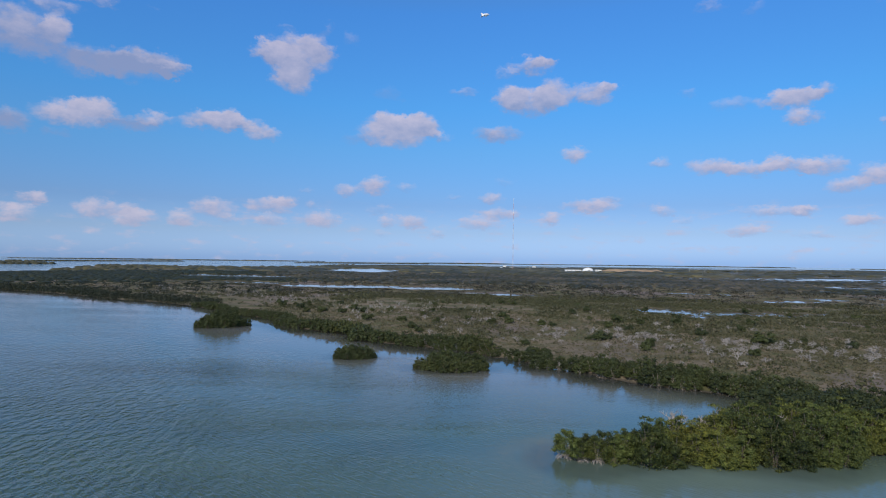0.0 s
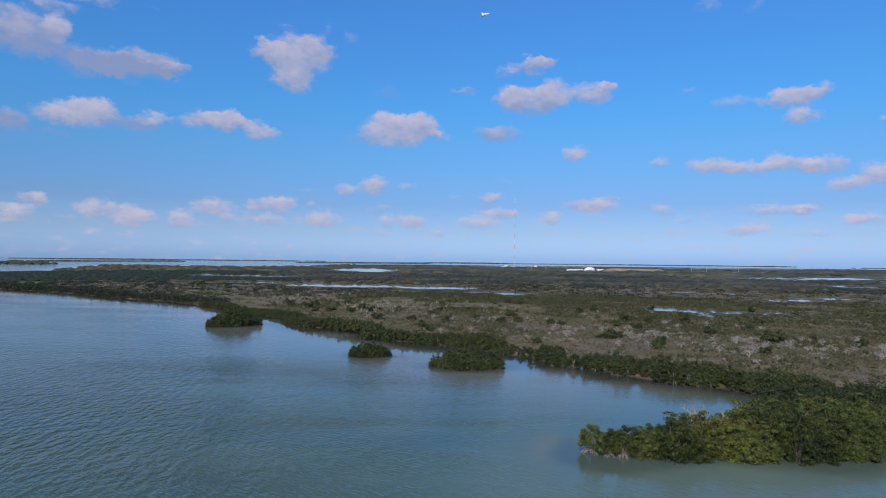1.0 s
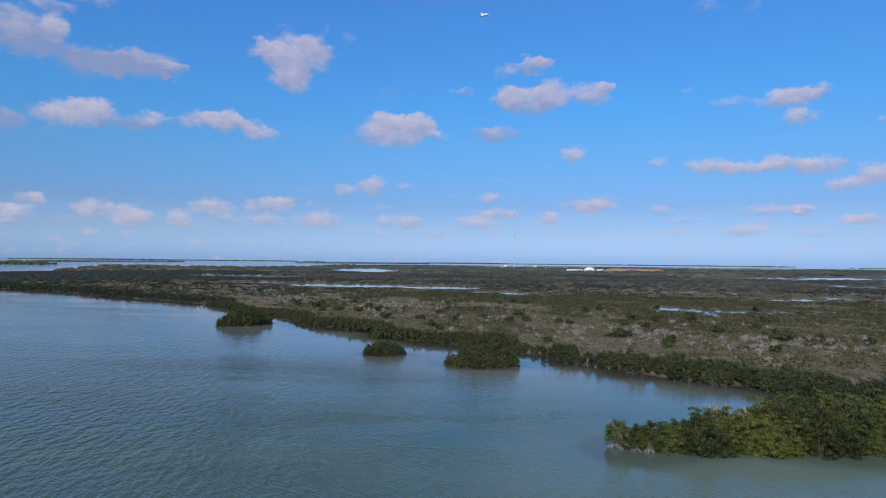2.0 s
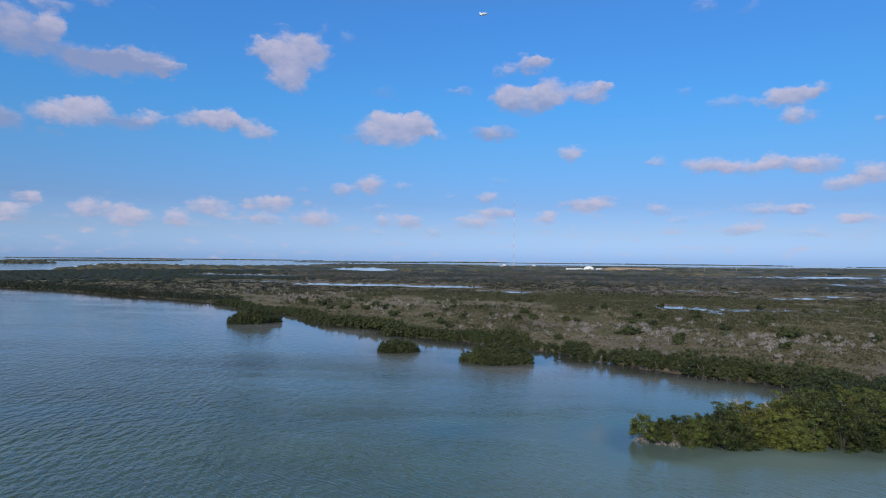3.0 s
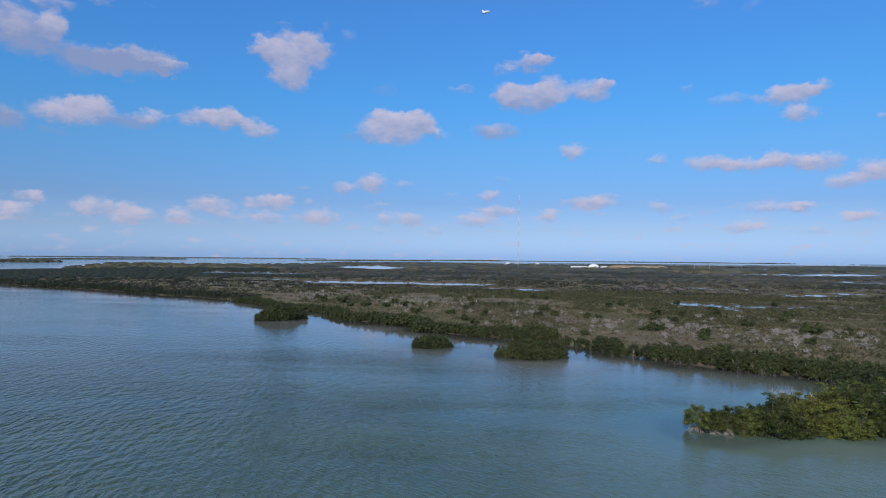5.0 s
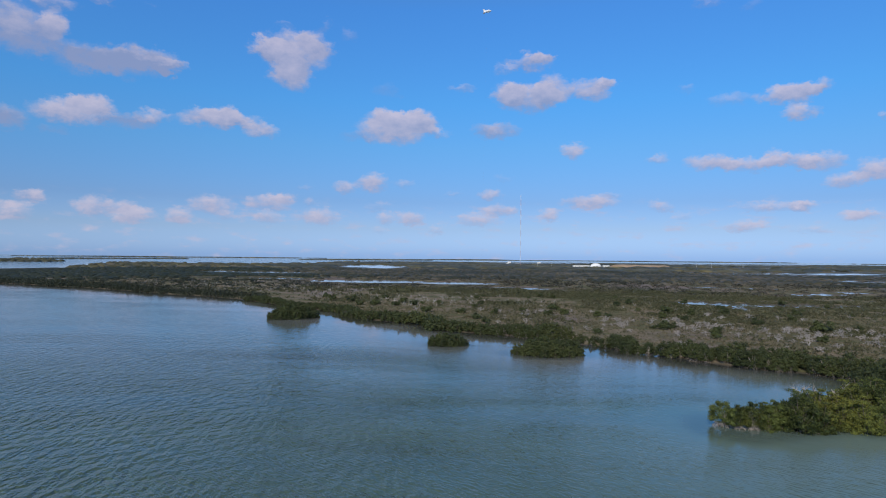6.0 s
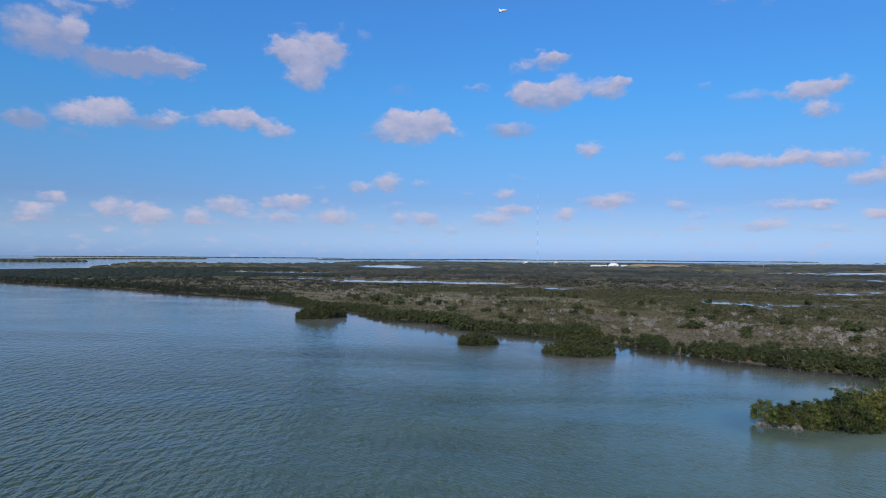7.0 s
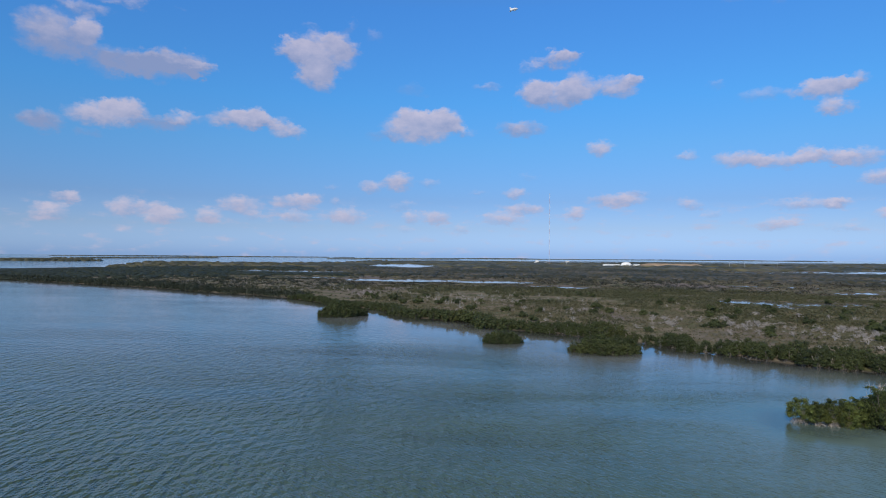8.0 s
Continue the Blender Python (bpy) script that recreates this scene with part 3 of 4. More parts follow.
def mangrove(seed, high, wide, leaves, leaf, lobes, skirt=0.10, mat=MANGROVE, roots=12, spread=1.5, sprigs=0, limbs=0, wood=None):
    """A many-stemmed mangrove: arching prop roots, stems and limbs, and a crown of flat leafy tufts at the ends of the limbs."""
    r_ = np.random.default_rng(seed)
    tree = new("mangrove_tree", None)
    tree.empty_display_size = 0.3
    paths = []
    for k in range(6):
        a_ = 2 * math.pi * (k + r_.random()) / 6
        lean = r_.uniform(0.2, 0.75) * wide * 0.5
        c, s = math.cos(a_), math.sin(a_)
        bend_ = r_.uniform(0.3, 0.6)
        paths.append([((0.15 * c, 0.15 * s, 0.0), 0.11), ((lean * 0.35 * c, lean * 0.35 * s, high * 0.35), 0.085),
                      ((lean * (0.5 + bend_ * 0.5) * c, lean * (0.5 + bend_ * 0.5) * s, high * 0.62), 0.06), ((lean * 0.95 * c, lean * 0.95 * s, high * 0.78), 0.02)])
    for k in range(roots):
        a_ = 2 * math.pi * (k + r_.random()) / roots
        out_ = r_.uniform(0.7, spread)
        c, s = math.cos(a_), math.sin(a_)
        paths.append([((0.12 * c, 0.12 * s, r_.uniform(0.6, 1.2)), 0.04), ((out_ * 0.6 * c, out_ * 0.6 * s, 0.62), 0.04), ((out_ * c, out_ * s, -0.45), 0.035)])
    C, N, cores = [], [], []
    per = leaves // (lobes + sprigs)
    one_side = r_.uniform(0, 6.28)
    for k in range(lobes + sprigs):
        a_ = 2.4 * k + r_.uniform(-0.6, 0.6)
        if k < lobes:
            up = ((k + 0.5) / lobes) ** 1.15
            uneven = 1 + 0.16 * math.cos(2 * a_ + one_side) + r_.uniform(-0.16, 0.10)
            rad = wide * 0.5 * math.sqrt(1 - up ** 2.8) * uneven
            z = high * (skirt + 0.78 * up * uneven)
            size = r_.uniform(0.6, 1.15) * wide * 0.80 / math.sqrt(lobes)
            flat = r_.uniform(0.8, 1.2)
        else:
            rad = wide * r_.uniform(0.05, 0.42)
            z = high * r_.uniform(0.90, 1.06)
            size = r_.uniform(0.75, 1.1) * wide * 0.68 / math.sqrt(lobes)
            flat = 0.5
        c0 = np.array([math.cos(a_) * rad, math.sin(a_) * rad, z])
        if k >= lobes or (limbs and k % max(1, lobes // limbs) == 0):
            foot = c0 * np.array([0.35, 0.35, 0.0]) + np.array([0, 0, z * 0.42])
            bow = (c0 + foot) / 2 + r_.normal(0, 0.16, 3)
            paths.append([(tuple(foot), 0.055), (tuple(bow), 0.042), (tuple(c0), 0.022)])
        d = r_.normal(0, 1, (per, 3))
        d[:, 2] = np.abs(d[:, 2]) * 1.15 - 0.45
        d /= np.linalg.norm(d, axis=1, keepdims=True)
        # ragged outline: a few shoots reach out of each tuft
        reach = 1 + 0.30 * np.sin(5 * d[:, :1] + k) * np.cos(4 * d[:, 1:2] - 2 * k)
        C.append(c0 + d * size * np.array([1.1, 1.1, flat]) * reach * r_.uniform(0.55, 1.18, (per, 1)))
        N.append(d * np.array([0.8, 0.8, 1.2]))
        if k < lobes:
            ball = BALL * size * np.array([0.68, 0.68, 0.62 * flat]) + c0
            ball[..., 2] = np.maximum(ball[..., 2], 0.1)
            cores.append(ball)
    # looser leaves fill the crown between the tufts
    n = leaves // 3
    d = r_.normal(0, 1, (n, 3))
    d[:, 2] = np.abs(d[:, 2])
    d /= np.linalg.norm(d, axis=1, keepdims=True)
    C.append(d * np.array([wide * 0.54, wide * 0.54, high * 0.84]) * r_.uniform(0.62, 1.06, (n, 1)) * (1 + 0.14 * np.sin(7 * d[:, :1] + seed) * np.cos(8 * d[:, 1:2])) + np.array([0, 0, high * skirt]))
    N.append(d)
    V, F = tubes(paths, 4)
    part("trunk", mesh_of("trunk", V, F, 4, [wood or BARK], smooth=True), tree, "grey-brown stems on arching prop roots")
    C, N = np.concatenate(C), np.concatenate(N)
    C[:, 2] = np.maximum(C[:, 2], 0.12)
    leafy = np.concatenate([sprays(r_, C, 0.65, N, leaf, leaf * 0.8), np.concatenate(cores)])
    part("crown", pieces_mesh("crown", leafy, mat), tree, "dense glossy green leaves")
    return tree


def stand(kinds, places, group, label, rng_, scale=(0.85, 1.15)):
    """Copies of the kinds of tree at places (x, y, size)."""
    for x, y, size in places:
        src = kinds[int(rng_.integers(len(kinds)))]
        s = size * rng_.uniform(*scale)
        ob = copy_thing(src, pose(x, y, float(max(level(np.array([x]), np.array([y]))[0], -0.25)), 0, 0, rng_.uniform(0, 360)) @ Matrix.Scale(s, 4))
        ob.scale = (s, s, s * rng_.uniform(0.9, 1.1))
        tagged(ob, label, "tree", group)


def joined(name, kinds, places, label, rng_, category="vegetation"):
    """The farther trees of a wood or shore, as one thicket of the same growth."""
    for piece in ("crown", "trunk"):
        V, F, n, mat = [], [], 0, None
        for x, y, size in places:
            me = [c for c in kinds[int(rng_.integers(len(kinds)))].children if c.name.startswith(piece)][0].data
            co = np.empty(len(me.vertices) * 3, np.float32)
            me.vertices.foreach_get("co", co)
            idx = np.empty(len(me.loops), np.int32)
            me.loops.foreach_get("vertex_index", idx)
            a_, s = rng_.uniform(0, 6.28), size * rng_.uniform(0.85, 1.15)
            co = co.reshape(-1, 3) @ np.array([[math.cos(a_), math.sin(a_), 0], [-math.sin(a_), math.cos(a_), 0], [0, 0, 1]]) * s
            V.append(co + np.array([x, y, max(float(level(np.array([x]), np.array([y]))[0]), -0.25)]))
            F.append(idx + n)
            n, mat = n + len(co), me.materials[0]
        tagged(new(name if piece == "crown" else name + "_stems", mesh_of(name, np.concatenate(V), np.concatenate(F), 3 if piece == "crown" else 4, [mat])),
               label if piece == "crown" else "grey-brown stems and prop roots of the shore mangroves", category, kind="stuff")


def scatter(test, box, gap, rng_):
    """Places about a gap apart in a box where test(x, y) holds."""
    x0, y0, x1, y1 = box
    gx, gy = np.meshgrid(np.arange(x0, x1, gap), np.arange(y0, y1, gap * 0.87))
    gx[1::2] += gap * 0.5
    gx, gy = gx + rng_.uniform(-0.4, 0.4, gx.shape) * gap, gy + rng_.uniform(-0.4, 0.4, gy.shape) * gap
    keep = test(gx, gy)
    return np.stack([gx[keep], gy[keep]], 1)


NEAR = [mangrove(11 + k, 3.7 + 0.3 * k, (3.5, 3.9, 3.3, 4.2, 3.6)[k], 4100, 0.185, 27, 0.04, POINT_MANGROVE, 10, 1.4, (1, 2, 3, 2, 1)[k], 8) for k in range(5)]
MID = [mangrove(31 + k, 3.7, (3.7, 4.2, 3.5, 4.0)[k], 1500, 0.27, 26, 0.05, MANGROVE, 10, 1.7) for k in range(4)]
BELT = [mangrove(61 + k, 3.7, (3.7, 4.2, 3.5, 4.0)[k], 1500, 0.27, 26, 0.13, MANGROVE, 22, 2.4, wood=PALE_BARK) for k in range(4)]
INNER = [mangrove(36 + k, 3.8, 4.0, 1000, 0.31, 20, 0.05, MANGROVE, 4) for k in range(3)]
FAR = [mangrove(41 + k, 3.6, 4.2, 430, 0.46, 14, 0.05, MANGROVE, 4) for k in range(3)]
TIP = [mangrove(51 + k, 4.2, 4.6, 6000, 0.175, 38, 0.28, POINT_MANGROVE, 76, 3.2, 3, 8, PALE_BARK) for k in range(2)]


def woods():
    g = np.random.default_rng(3)
    # the wooded point and the wood behind the cove
    edge = lambda x, y: (inland(x, y) > 0.5) & ((y < 76.5) | (x > np.where(y < 84, 24 + (y - 77.5) * 2, 37 + (y - 84) * 0.75))) & (y < 99 + (smooth_noise(x, y, 9) - 0.5) * 8) & (x > 10) & (x < 0.76 * y + 8)
    pts = scatter(edge, (8, 62, 100, 110), 2.35, g)
    grow = lambda x, y: 0.74 + 0.30 * smooth_noise(x, y, 6) + 0.08 * (inland(x, y) > 5)
    near = [(x, y, grow(x, y) * (0.68 if x < 17 else 0.80 if x < 22 else 0.95)) for x, y in pts if y < 85 and x > 18.5]
    rest = [(x, y, 0.85 + 0.35 * smooth_noise(x, y, 7)) for x, y in pts if y >= 85]
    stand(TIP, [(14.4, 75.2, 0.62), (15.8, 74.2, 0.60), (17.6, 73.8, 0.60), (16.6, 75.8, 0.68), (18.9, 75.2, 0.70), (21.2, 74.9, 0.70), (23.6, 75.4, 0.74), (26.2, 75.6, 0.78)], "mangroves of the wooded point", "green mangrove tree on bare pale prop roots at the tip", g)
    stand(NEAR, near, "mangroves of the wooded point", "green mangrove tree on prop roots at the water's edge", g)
    joined("mangrove_wood", INNER, rest, "dense dark green mangrove wood behind the cove", g)
    # the belt along the bay's shore
    belt = lambda x, y: (inland(x, y) > 0.5) & (inland(x, y) < 5.0 + 5.0 * smooth_noise(x, y, 25)) & (y > 100) & (x < 62)
    pts = scatter(belt, (-130, 100, 64, 290), 2.6, g)
    size = lambda x, y: (0.56 + 0.50 * smooth_noise(x + 50, y, 14)) * (0.5 if math.hypot(x - 11, y - 151) < 7 else 0.66 if y > 205 else 1.0)
    shore = sorted([(x, y, size(x, y)) for x, y in pts], key=lambda p: p[1])
    stand(BELT, shore[:130], "mangroves along the bay shore", "dark green mangrove shrub along the shoreline", g)
    joined("shore_mangroves", FAR, shore[130:], "dark green mangroves along the bay shoreline", g)
    for (cx, cy, a_, b_, turn_), gap, tall, group in zip(ISLETS, (2.1, 1.6, 2.1), (1.20, 0.76, 0.98), ("mangroves of the far islet", "mangroves of the small islet", "mangroves of the near islet")):
        oval = lambda x, y: ovals(x, y, [(cx, cy, a_, b_, turn_)]) > 0.03
        pts = scatter(oval, (cx - 12, cy - 12, cx + 12, cy + 12), gap, g)
        dome = lambda x, y: 0.44 + 0.66 * math.sqrt(max(0.0, float(ovals(np.array([x]), np.array([y]), [(cx, cy, a_, b_, turn_)])[0])))
        stand(MID, [(x, y, dome(x, y) * tall) for x, y in pts], group, "dark green mangrove tree on a water-ringed islet", g, (0.92, 1.08))


woods()
for t_ in NEAR + MID + BELT + INNER + FAR + TIP:
    for o_ in (*t_.children_recursive, t_):
        bpy.data.objects.remove(o_)


# ---- scrub, grass and dead wood ----
def growth(name, x, y, wide, high, count, leaf, mat, label, rng_, base=0.0, upright=0.35):
    """Many small plants as one mesh: each a low dome of leaf sprays."""
    n = len(x)
    z = np.maximum(level(x, y), -0.1)
    d = rng_.normal(0, 1, (n, count, 3))
    d[..., 2] = np.abs(d[..., 2])
    d /= np.linalg.norm(d, axis=-1, keepdims=True)
    k = rng_.uniform(0.45, 1.0, (n, count, 1))
    lumps = 1 + 0.35 * np.sin(np.arctan2(d[..., 1], d[..., 0]) * 3 + rng_.uniform(0, 6, (n, 1)))[..., None]
    C = np.stack([x, y, z + base], -1)[:, None, :] + d * k * lumps * np.stack([wide / 2, wide / 2, high], -1)[:, None, :]
    N = d * np.array([1, 1, upright])
    L = np.repeat(leaf, count)
    q = sprays(rng_, C.reshape(-1, 3), 0.4, N.reshape(-1, 3), L, L * 0.85)
    q[..., 2] = np.minimum(q[..., 2], np.repeat(z + high * 1.1 + 0.05, count)[:, None])
    q[..., 2] = np.maximum(q[..., 2], np.repeat(np.maximum(z, 0.0), count)[:, None] - 0.02)
    return tagged(new(name, pieces_mesh(name, q, mat)), label, "vegetation", kind="stuff")


def trimmed(x, y, high):
    """Growth on the bay side of open water stays low."""
    out_ = np.array(high, float)
    for e_ in (0.007, 0.015, 0.03, 0.05, 0.075, 0.10, 0.14, 0.18):
        X, Y = x * (1 + e_), y * (1 + e_)
        open_ = (wet(X, Y) > 0.08) | ((inland(X, Y) < -2) & (np.maximum(ovals(X, Y, FAR_KEYS), ovals(X, Y, ISLETS)) < 0))
        out_ = np.where(open_, np.minimum(out_, np.maximum(0.2, 23 * e_ * 0.35)), out_)
    return out_


def fan(rng_, n, r0, r1, spread=52):
    """Points spread over a fan of ground ahead of the bay, evenly by area."""
    r = np.sqrt(rng_.uniform(r0 * r0, r1 * r1, n))
    a_ = np.radians(rng_.uniform(-spread, spread, n))
    return r * np.sin(a_), r * np.cos(a_)


def woody(x, y):
    """Where mangrove trees already stand."""
    return (y < 101) & (x < 112)


def dead_zone(x, y):
    """0 to 1: how much of the growth has died."""
    d = inland(x, y)
    strip = np.exp(-((d - 62 - 0.12 * np.maximum(-x, 0) - 0.3 * np.maximum(x - 25, 0)) / 38.0) ** 2)
    return strip * np.clip((smooth_noise(x, y, 20) * 0.65 + smooth_noise(x, y, 7) * 0.35 - 0.36 + 0.14 * np.clip((x - 45) / 30, 0, 1)) * 2.6, 0, 1)


def mounds(name, x, y, wide, high, label, rng_, around=7, mat=FAR_CANOPY):
    """Far growth as one mesh of low uneven mounds of canopy."""
    an = np.linspace(0, 2 * math.pi, around, endpoint=False)
    z = np.maximum(level(x, y), 0.0)
    V = []
    for rad, up in ((1.0, 0.0), (0.72, 0.62), (0.3, 0.95)):
        rr = wide[:, None] * 0.53 * rad * rng_.uniform(0.7, 1.3, (len(x), around))
        V.append(np.stack([x[:, None] + rr * np.cos(an), y[:, None] + rr * np.sin(an), z[:, None] - 0.1 + high[:, None] * up * rng_.uniform(0.7, 1.2, (len(x), around))], -1))
    V = np.stack(V, 1).reshape(len(x), -1, 3)
    k = np.arange(around)
    k1, top = (k + 1) % around, 2 * around
    low = [np.stack([k + r * around, k1 + r * around, k1 + (r + 1) * around], -1) for r in (0, 1)]
    high_ = [np.stack([k + r * around, k1 + (r + 1) * around, k + (r + 1) * around], -1) for r in (0, 1)]
    cap = [np.array([[top, top + q, top + q + 1] for q in range(1, around - 1)])]
    one = np.concatenate(low + high_ + cap)
    F = one[None] + (np.arange(len(x)) * V.shape[1])[:, None, None]
    tagged(new(name, mesh_of(name, V, F, 3, [mat], smooth=True)), label, "vegetation", kind="stuff")


def plants():
    g = np.random.default_rng(21)
    # low bushes of the salt marsh
    x, y = fan(g, 88000, 96, 420, 44)
    d = inland(x, y)
    n = smooth_noise(x, y, 11) * 0.55 + smooth_noise(x, y, 38) * 0.45
    chance = np.clip((n - 0.40 + 0.16 * np.clip((d - 70) / 80, 0, 1)) * 3.2, 0.04, 1) * np.clip((d - 8) / 70, 0.12, 1) * (1 - 0.75 * dead_zone(x, y))
    keep = (d > 6) & ~woody(x, y) & (wet(x, y) < 0.05) & (g.random(len(x)) < chance)
    x, y = x[keep], y[keep]
    s = g.uniform(0.5, 1.25, len(x)) ** 1.5 * (0.8 + 0.6 * smooth_noise(x, y, 30)) * (0.75 + np.hypot(x, y) / 800)
    growth("marsh_scrub", x, y, 1.9 * s, trimmed(x, y, 0.75 * s), 11, 0.44 * s, SCRUB, "olive green low scrub scattered over the salt marsh", g)
    # grass tufts
    x, y = fan(g, 40000, 96, 290, 46)
    d = inland(x, y)
    keep = (d > 5) & ~woody(x, y) & (wet(x, y) < 0) & (g.random(len(x)) < 0.35 + 0.65 * smooth_noise(x, y, 8))
    x, y = x[keep], y[keep]
    s = g.uniform(0.5, 1.2, len(x))
    growth("dry_grass", x, y, 1.3 * s, 0.35 * s, 7, 0.40 * s, GRASS, "tawny dry grass tufts on the marsh", g)
    # denser scrub farther off
    x, y = fan(g, 27000, 380, 1050, 44)
    d = inland(x, y)
    n = smooth_noise(x, y, 40)
    keep = (d > 2) & (wet(x, y) < -0.06) & (g.random(len(x)) < 0.3 + 0.7 * n)
    x, y = x[keep], y[keep]
    s = g.uniform(0.6, 1.4, len(x))
    tall = trimmed(x, y, 1.5 * s)
    near = np.hypot(x, y) < 560 + 120 * g.random(len(x))
    # close mangrove wood fills the west, cloud shade in its colour; thinner scrub elsewhere
    west = np.degrees(np.arctan2(x, y)) < -17 + 6 * (smooth_noise(x, y, 60) - 0.5)
    for there, mat, what in ((west, SHADED_SCRUB, "close dark green mangrove"), (~west, FAR_SCRUB, "dark green mangrove")):
        a_, b_ = near & there, ~near & there
        growth("mangrove_scrub", x[a_], y[a_], 6.0 * s[a_], tall[a_], 24, np.minimum(0.85 * s, 0.3 + tall)[a_], mat, what + " scrub between ponds", g, upright=3.0)
        mounds("mangrove_thicket", x[b_], y[b_], 8.2 * s[b_], tall[b_], what + " thicket on the marsh", g, 5, mat)
    # belt of shrubs along the farther shore of the bay
    x, y = fan(g, 60000, 270, 640, 60)
    d = inland(x, y)
    keep = (d > 0.3) & (d < 16 + 12 * smooth_noise(x, y, 30)) & (x < -118)
    x, y = x[keep], y[keep]
    s = g.uniform(0.7, 1.3, len(x))
    growth("shoreline_mangroves", x, y, 4.2 * s, 2.9 * s, 30, 0.62 * s, SHADED_SCRUB, "dark green mangroves lining the far bay shore", g, upright=1.0)
    # woods out to the horizon, and on the far keys
    x, y = fan(g, 17000, 1000, 5200, 44)
    extra = [(cx + (u * a_ * math.cos(radians(turn_)) - v * b_ * math.sin(radians(turn_))), cy + (u * a_ * math.sin(radians(turn_)) + v * b_ * math.cos(radians(turn_))))
             for cx, cy, a_, b_, turn_ in FAR_KEYS for u, v in g.uniform(-1, 1, (260, 2))]
    x, y = np.concatenate([x, [p[0] for p in extra]]), np.concatenate([y, [p[1] for p in extra]])
    d = np.maximum(inland(x, y), ovals(x, y, FAR_KEYS) * 40)
    keep = (d > 1) & (wet(x, y) < -0.02)
    x, y = x[keep], y[keep]
    s = g.uniform(0.7, 1.3, len(x))
    tall = (2.0 + 2.6 * smooth_noise(x, y, 190)) * (0.85 + 0.15 * s)
    tall = np.where(ovals(x, y, FAR_KEYS) > -0.2, tall * 1.25, np.where((x < -380) & (y > 850), tall * 0.8, trimmed(x, y, tall)))
    mounds("distant_mangroves", x, y, np.where((x < -380) & (y < 2200), 17, 36) * s, tall, "distant low mangrove woods on the keys", g)


def dead_tree(seed, high):
    """A leafless bleached tree: a short trunk that forks again and again."""
    r_ = np.random.default_rng(seed)
    stem, twigs = [], []

    def fork(p, way_, length, radius, depth):
        end = p + way_ * length
        midp = p + way_ * length * 0.5 + Vector(r_.normal(0, 0.05, 3)) * length
        (stem if depth == 0 else twigs).append([(p, radius), (midp, radius * 0.8), (end, radius * 0.55)] if depth < 2 else [(p, radius), (end, radius * 0.5)])
        if depth < 3:
            for _ in range(3 if depth else 4):
                turned = (way_ + Vector(r_.normal(0, 0.75, 3)) + Vector((0, 0, 0.10))).normalized()
                fork(p + way_ * length * r_.uniform(0.55, 1.0), turned, length * r_.uniform(0.55, 0.8), radius * 0.66, depth + 1)

    for k in range(2):
        fork(Vector((0.1 * k, 0, -0.1)), Vector((*r_.normal(0, 0.35, 2), 1)).normalized(), high * 0.38, high * 0.032, 0)
    V, F = tubes(stem, 4)
    tree = new("dead_tree", mesh_of("trunk", V, F, 4, [DEAD]))
    V, F = tubes(twigs, 3)
    part("leafless_crown", mesh_of("leafless_crown", V, F, 4, [DEAD]), tree)
    return tree


def dead_wood():
    g = np.random.default_rng(5)
    kinds = [dead_tree(70 + k, 2.6) for k in range(6)]
    x, y = fan(g, 60000, 120, 270)
    keep = (inland(x, y) > 14) & ~woody(x, y) & (g.random(len(x)) < dead_zone(x, y) ** 2 * 0.065)
    x, y = x[keep], y[keep]
    near = np.argsort(np.hypot(x, y))[:290]
    x, y = x[near], y[near]
    for a_, b_ in zip(x, y):
        s = float(g.uniform(0.6, 1.5))
        ob = copy_thing(kinds[int(g.integers(6))], pose(a_, b_, float(level(np.array([a_]), np.array([b_]))[0]), 0, 0, g.uniform(0, 360)))
        ob.scale = (s * 1.15, s * 1.15, s * g.uniform(0.5, 0.85))
        tagged(ob, "leafless bleached grey dead mangrove tree", "dead tree", "dead trees of the salt marsh")
    # bare crowns that stand out of the wooded point
    for k in range(18):
        a_ = 29 + 24 * (k + g.random()) / 18
        b_ = g.uniform(77, 85)
        ob = copy_thing(kinds[k % 6], pose(a_, b_, 0.2, 0, 0, g.uniform(0, 360)))
        s = float(g.uniform(1.8, 2.1))
        ob.scale = (s * 0.72, s * 0.72, s)
        tagged(ob, "bare grey dead mangrove standing among green ones", "dead tree", "dead trees of the wooded point")
    for k in kinds:
        for o_ in (*k.children_recursive, k):
            bpy.data.objects.remove(o_)
    # the farther dead trees, as one thicket of bare stems
    x, y = fan(g, 60000, 260, 520)
    keep = (inland(x, y) > 14) & (wet(x, y) < 0) & (g.random(len(x)) < dead_zone(x, y) * 0.08)
    x, y = x[keep], y[keep]
    n = len(x)
    m_ = 7
    base = np.stack([x, y, level(x, y)], -1)[:, None, :] + np.concatenate([g.normal(0, 0.5, (n, m_, 2)), np.zeros((n, m_, 1))], -1)
    tip = base + np.concatenate([g.normal(0, 0.7, (n, m_, 2)), g.uniform(0.5, 1.7, (n, m_, 1))], -1)
    w_ = g.normal(0, 1, (n, m_, 3))
    w_[..., 2] = 0
    w_ *= 0.09 / np.linalg.norm(w_, axis=-1, keepdims=True)
    q = np.stack([base - w_, base + w_, tip + w_ * 0.4, tip - w_ * 0.4], 2)
    tagged(new("dead_thicket", pieces_mesh("dead_thicket", q.reshape(-1, 4, 3), DEAD)), "thicket of bleached bare dead mangrove stems", "vegetation", kind="stuff")


plants()
dead_wood()


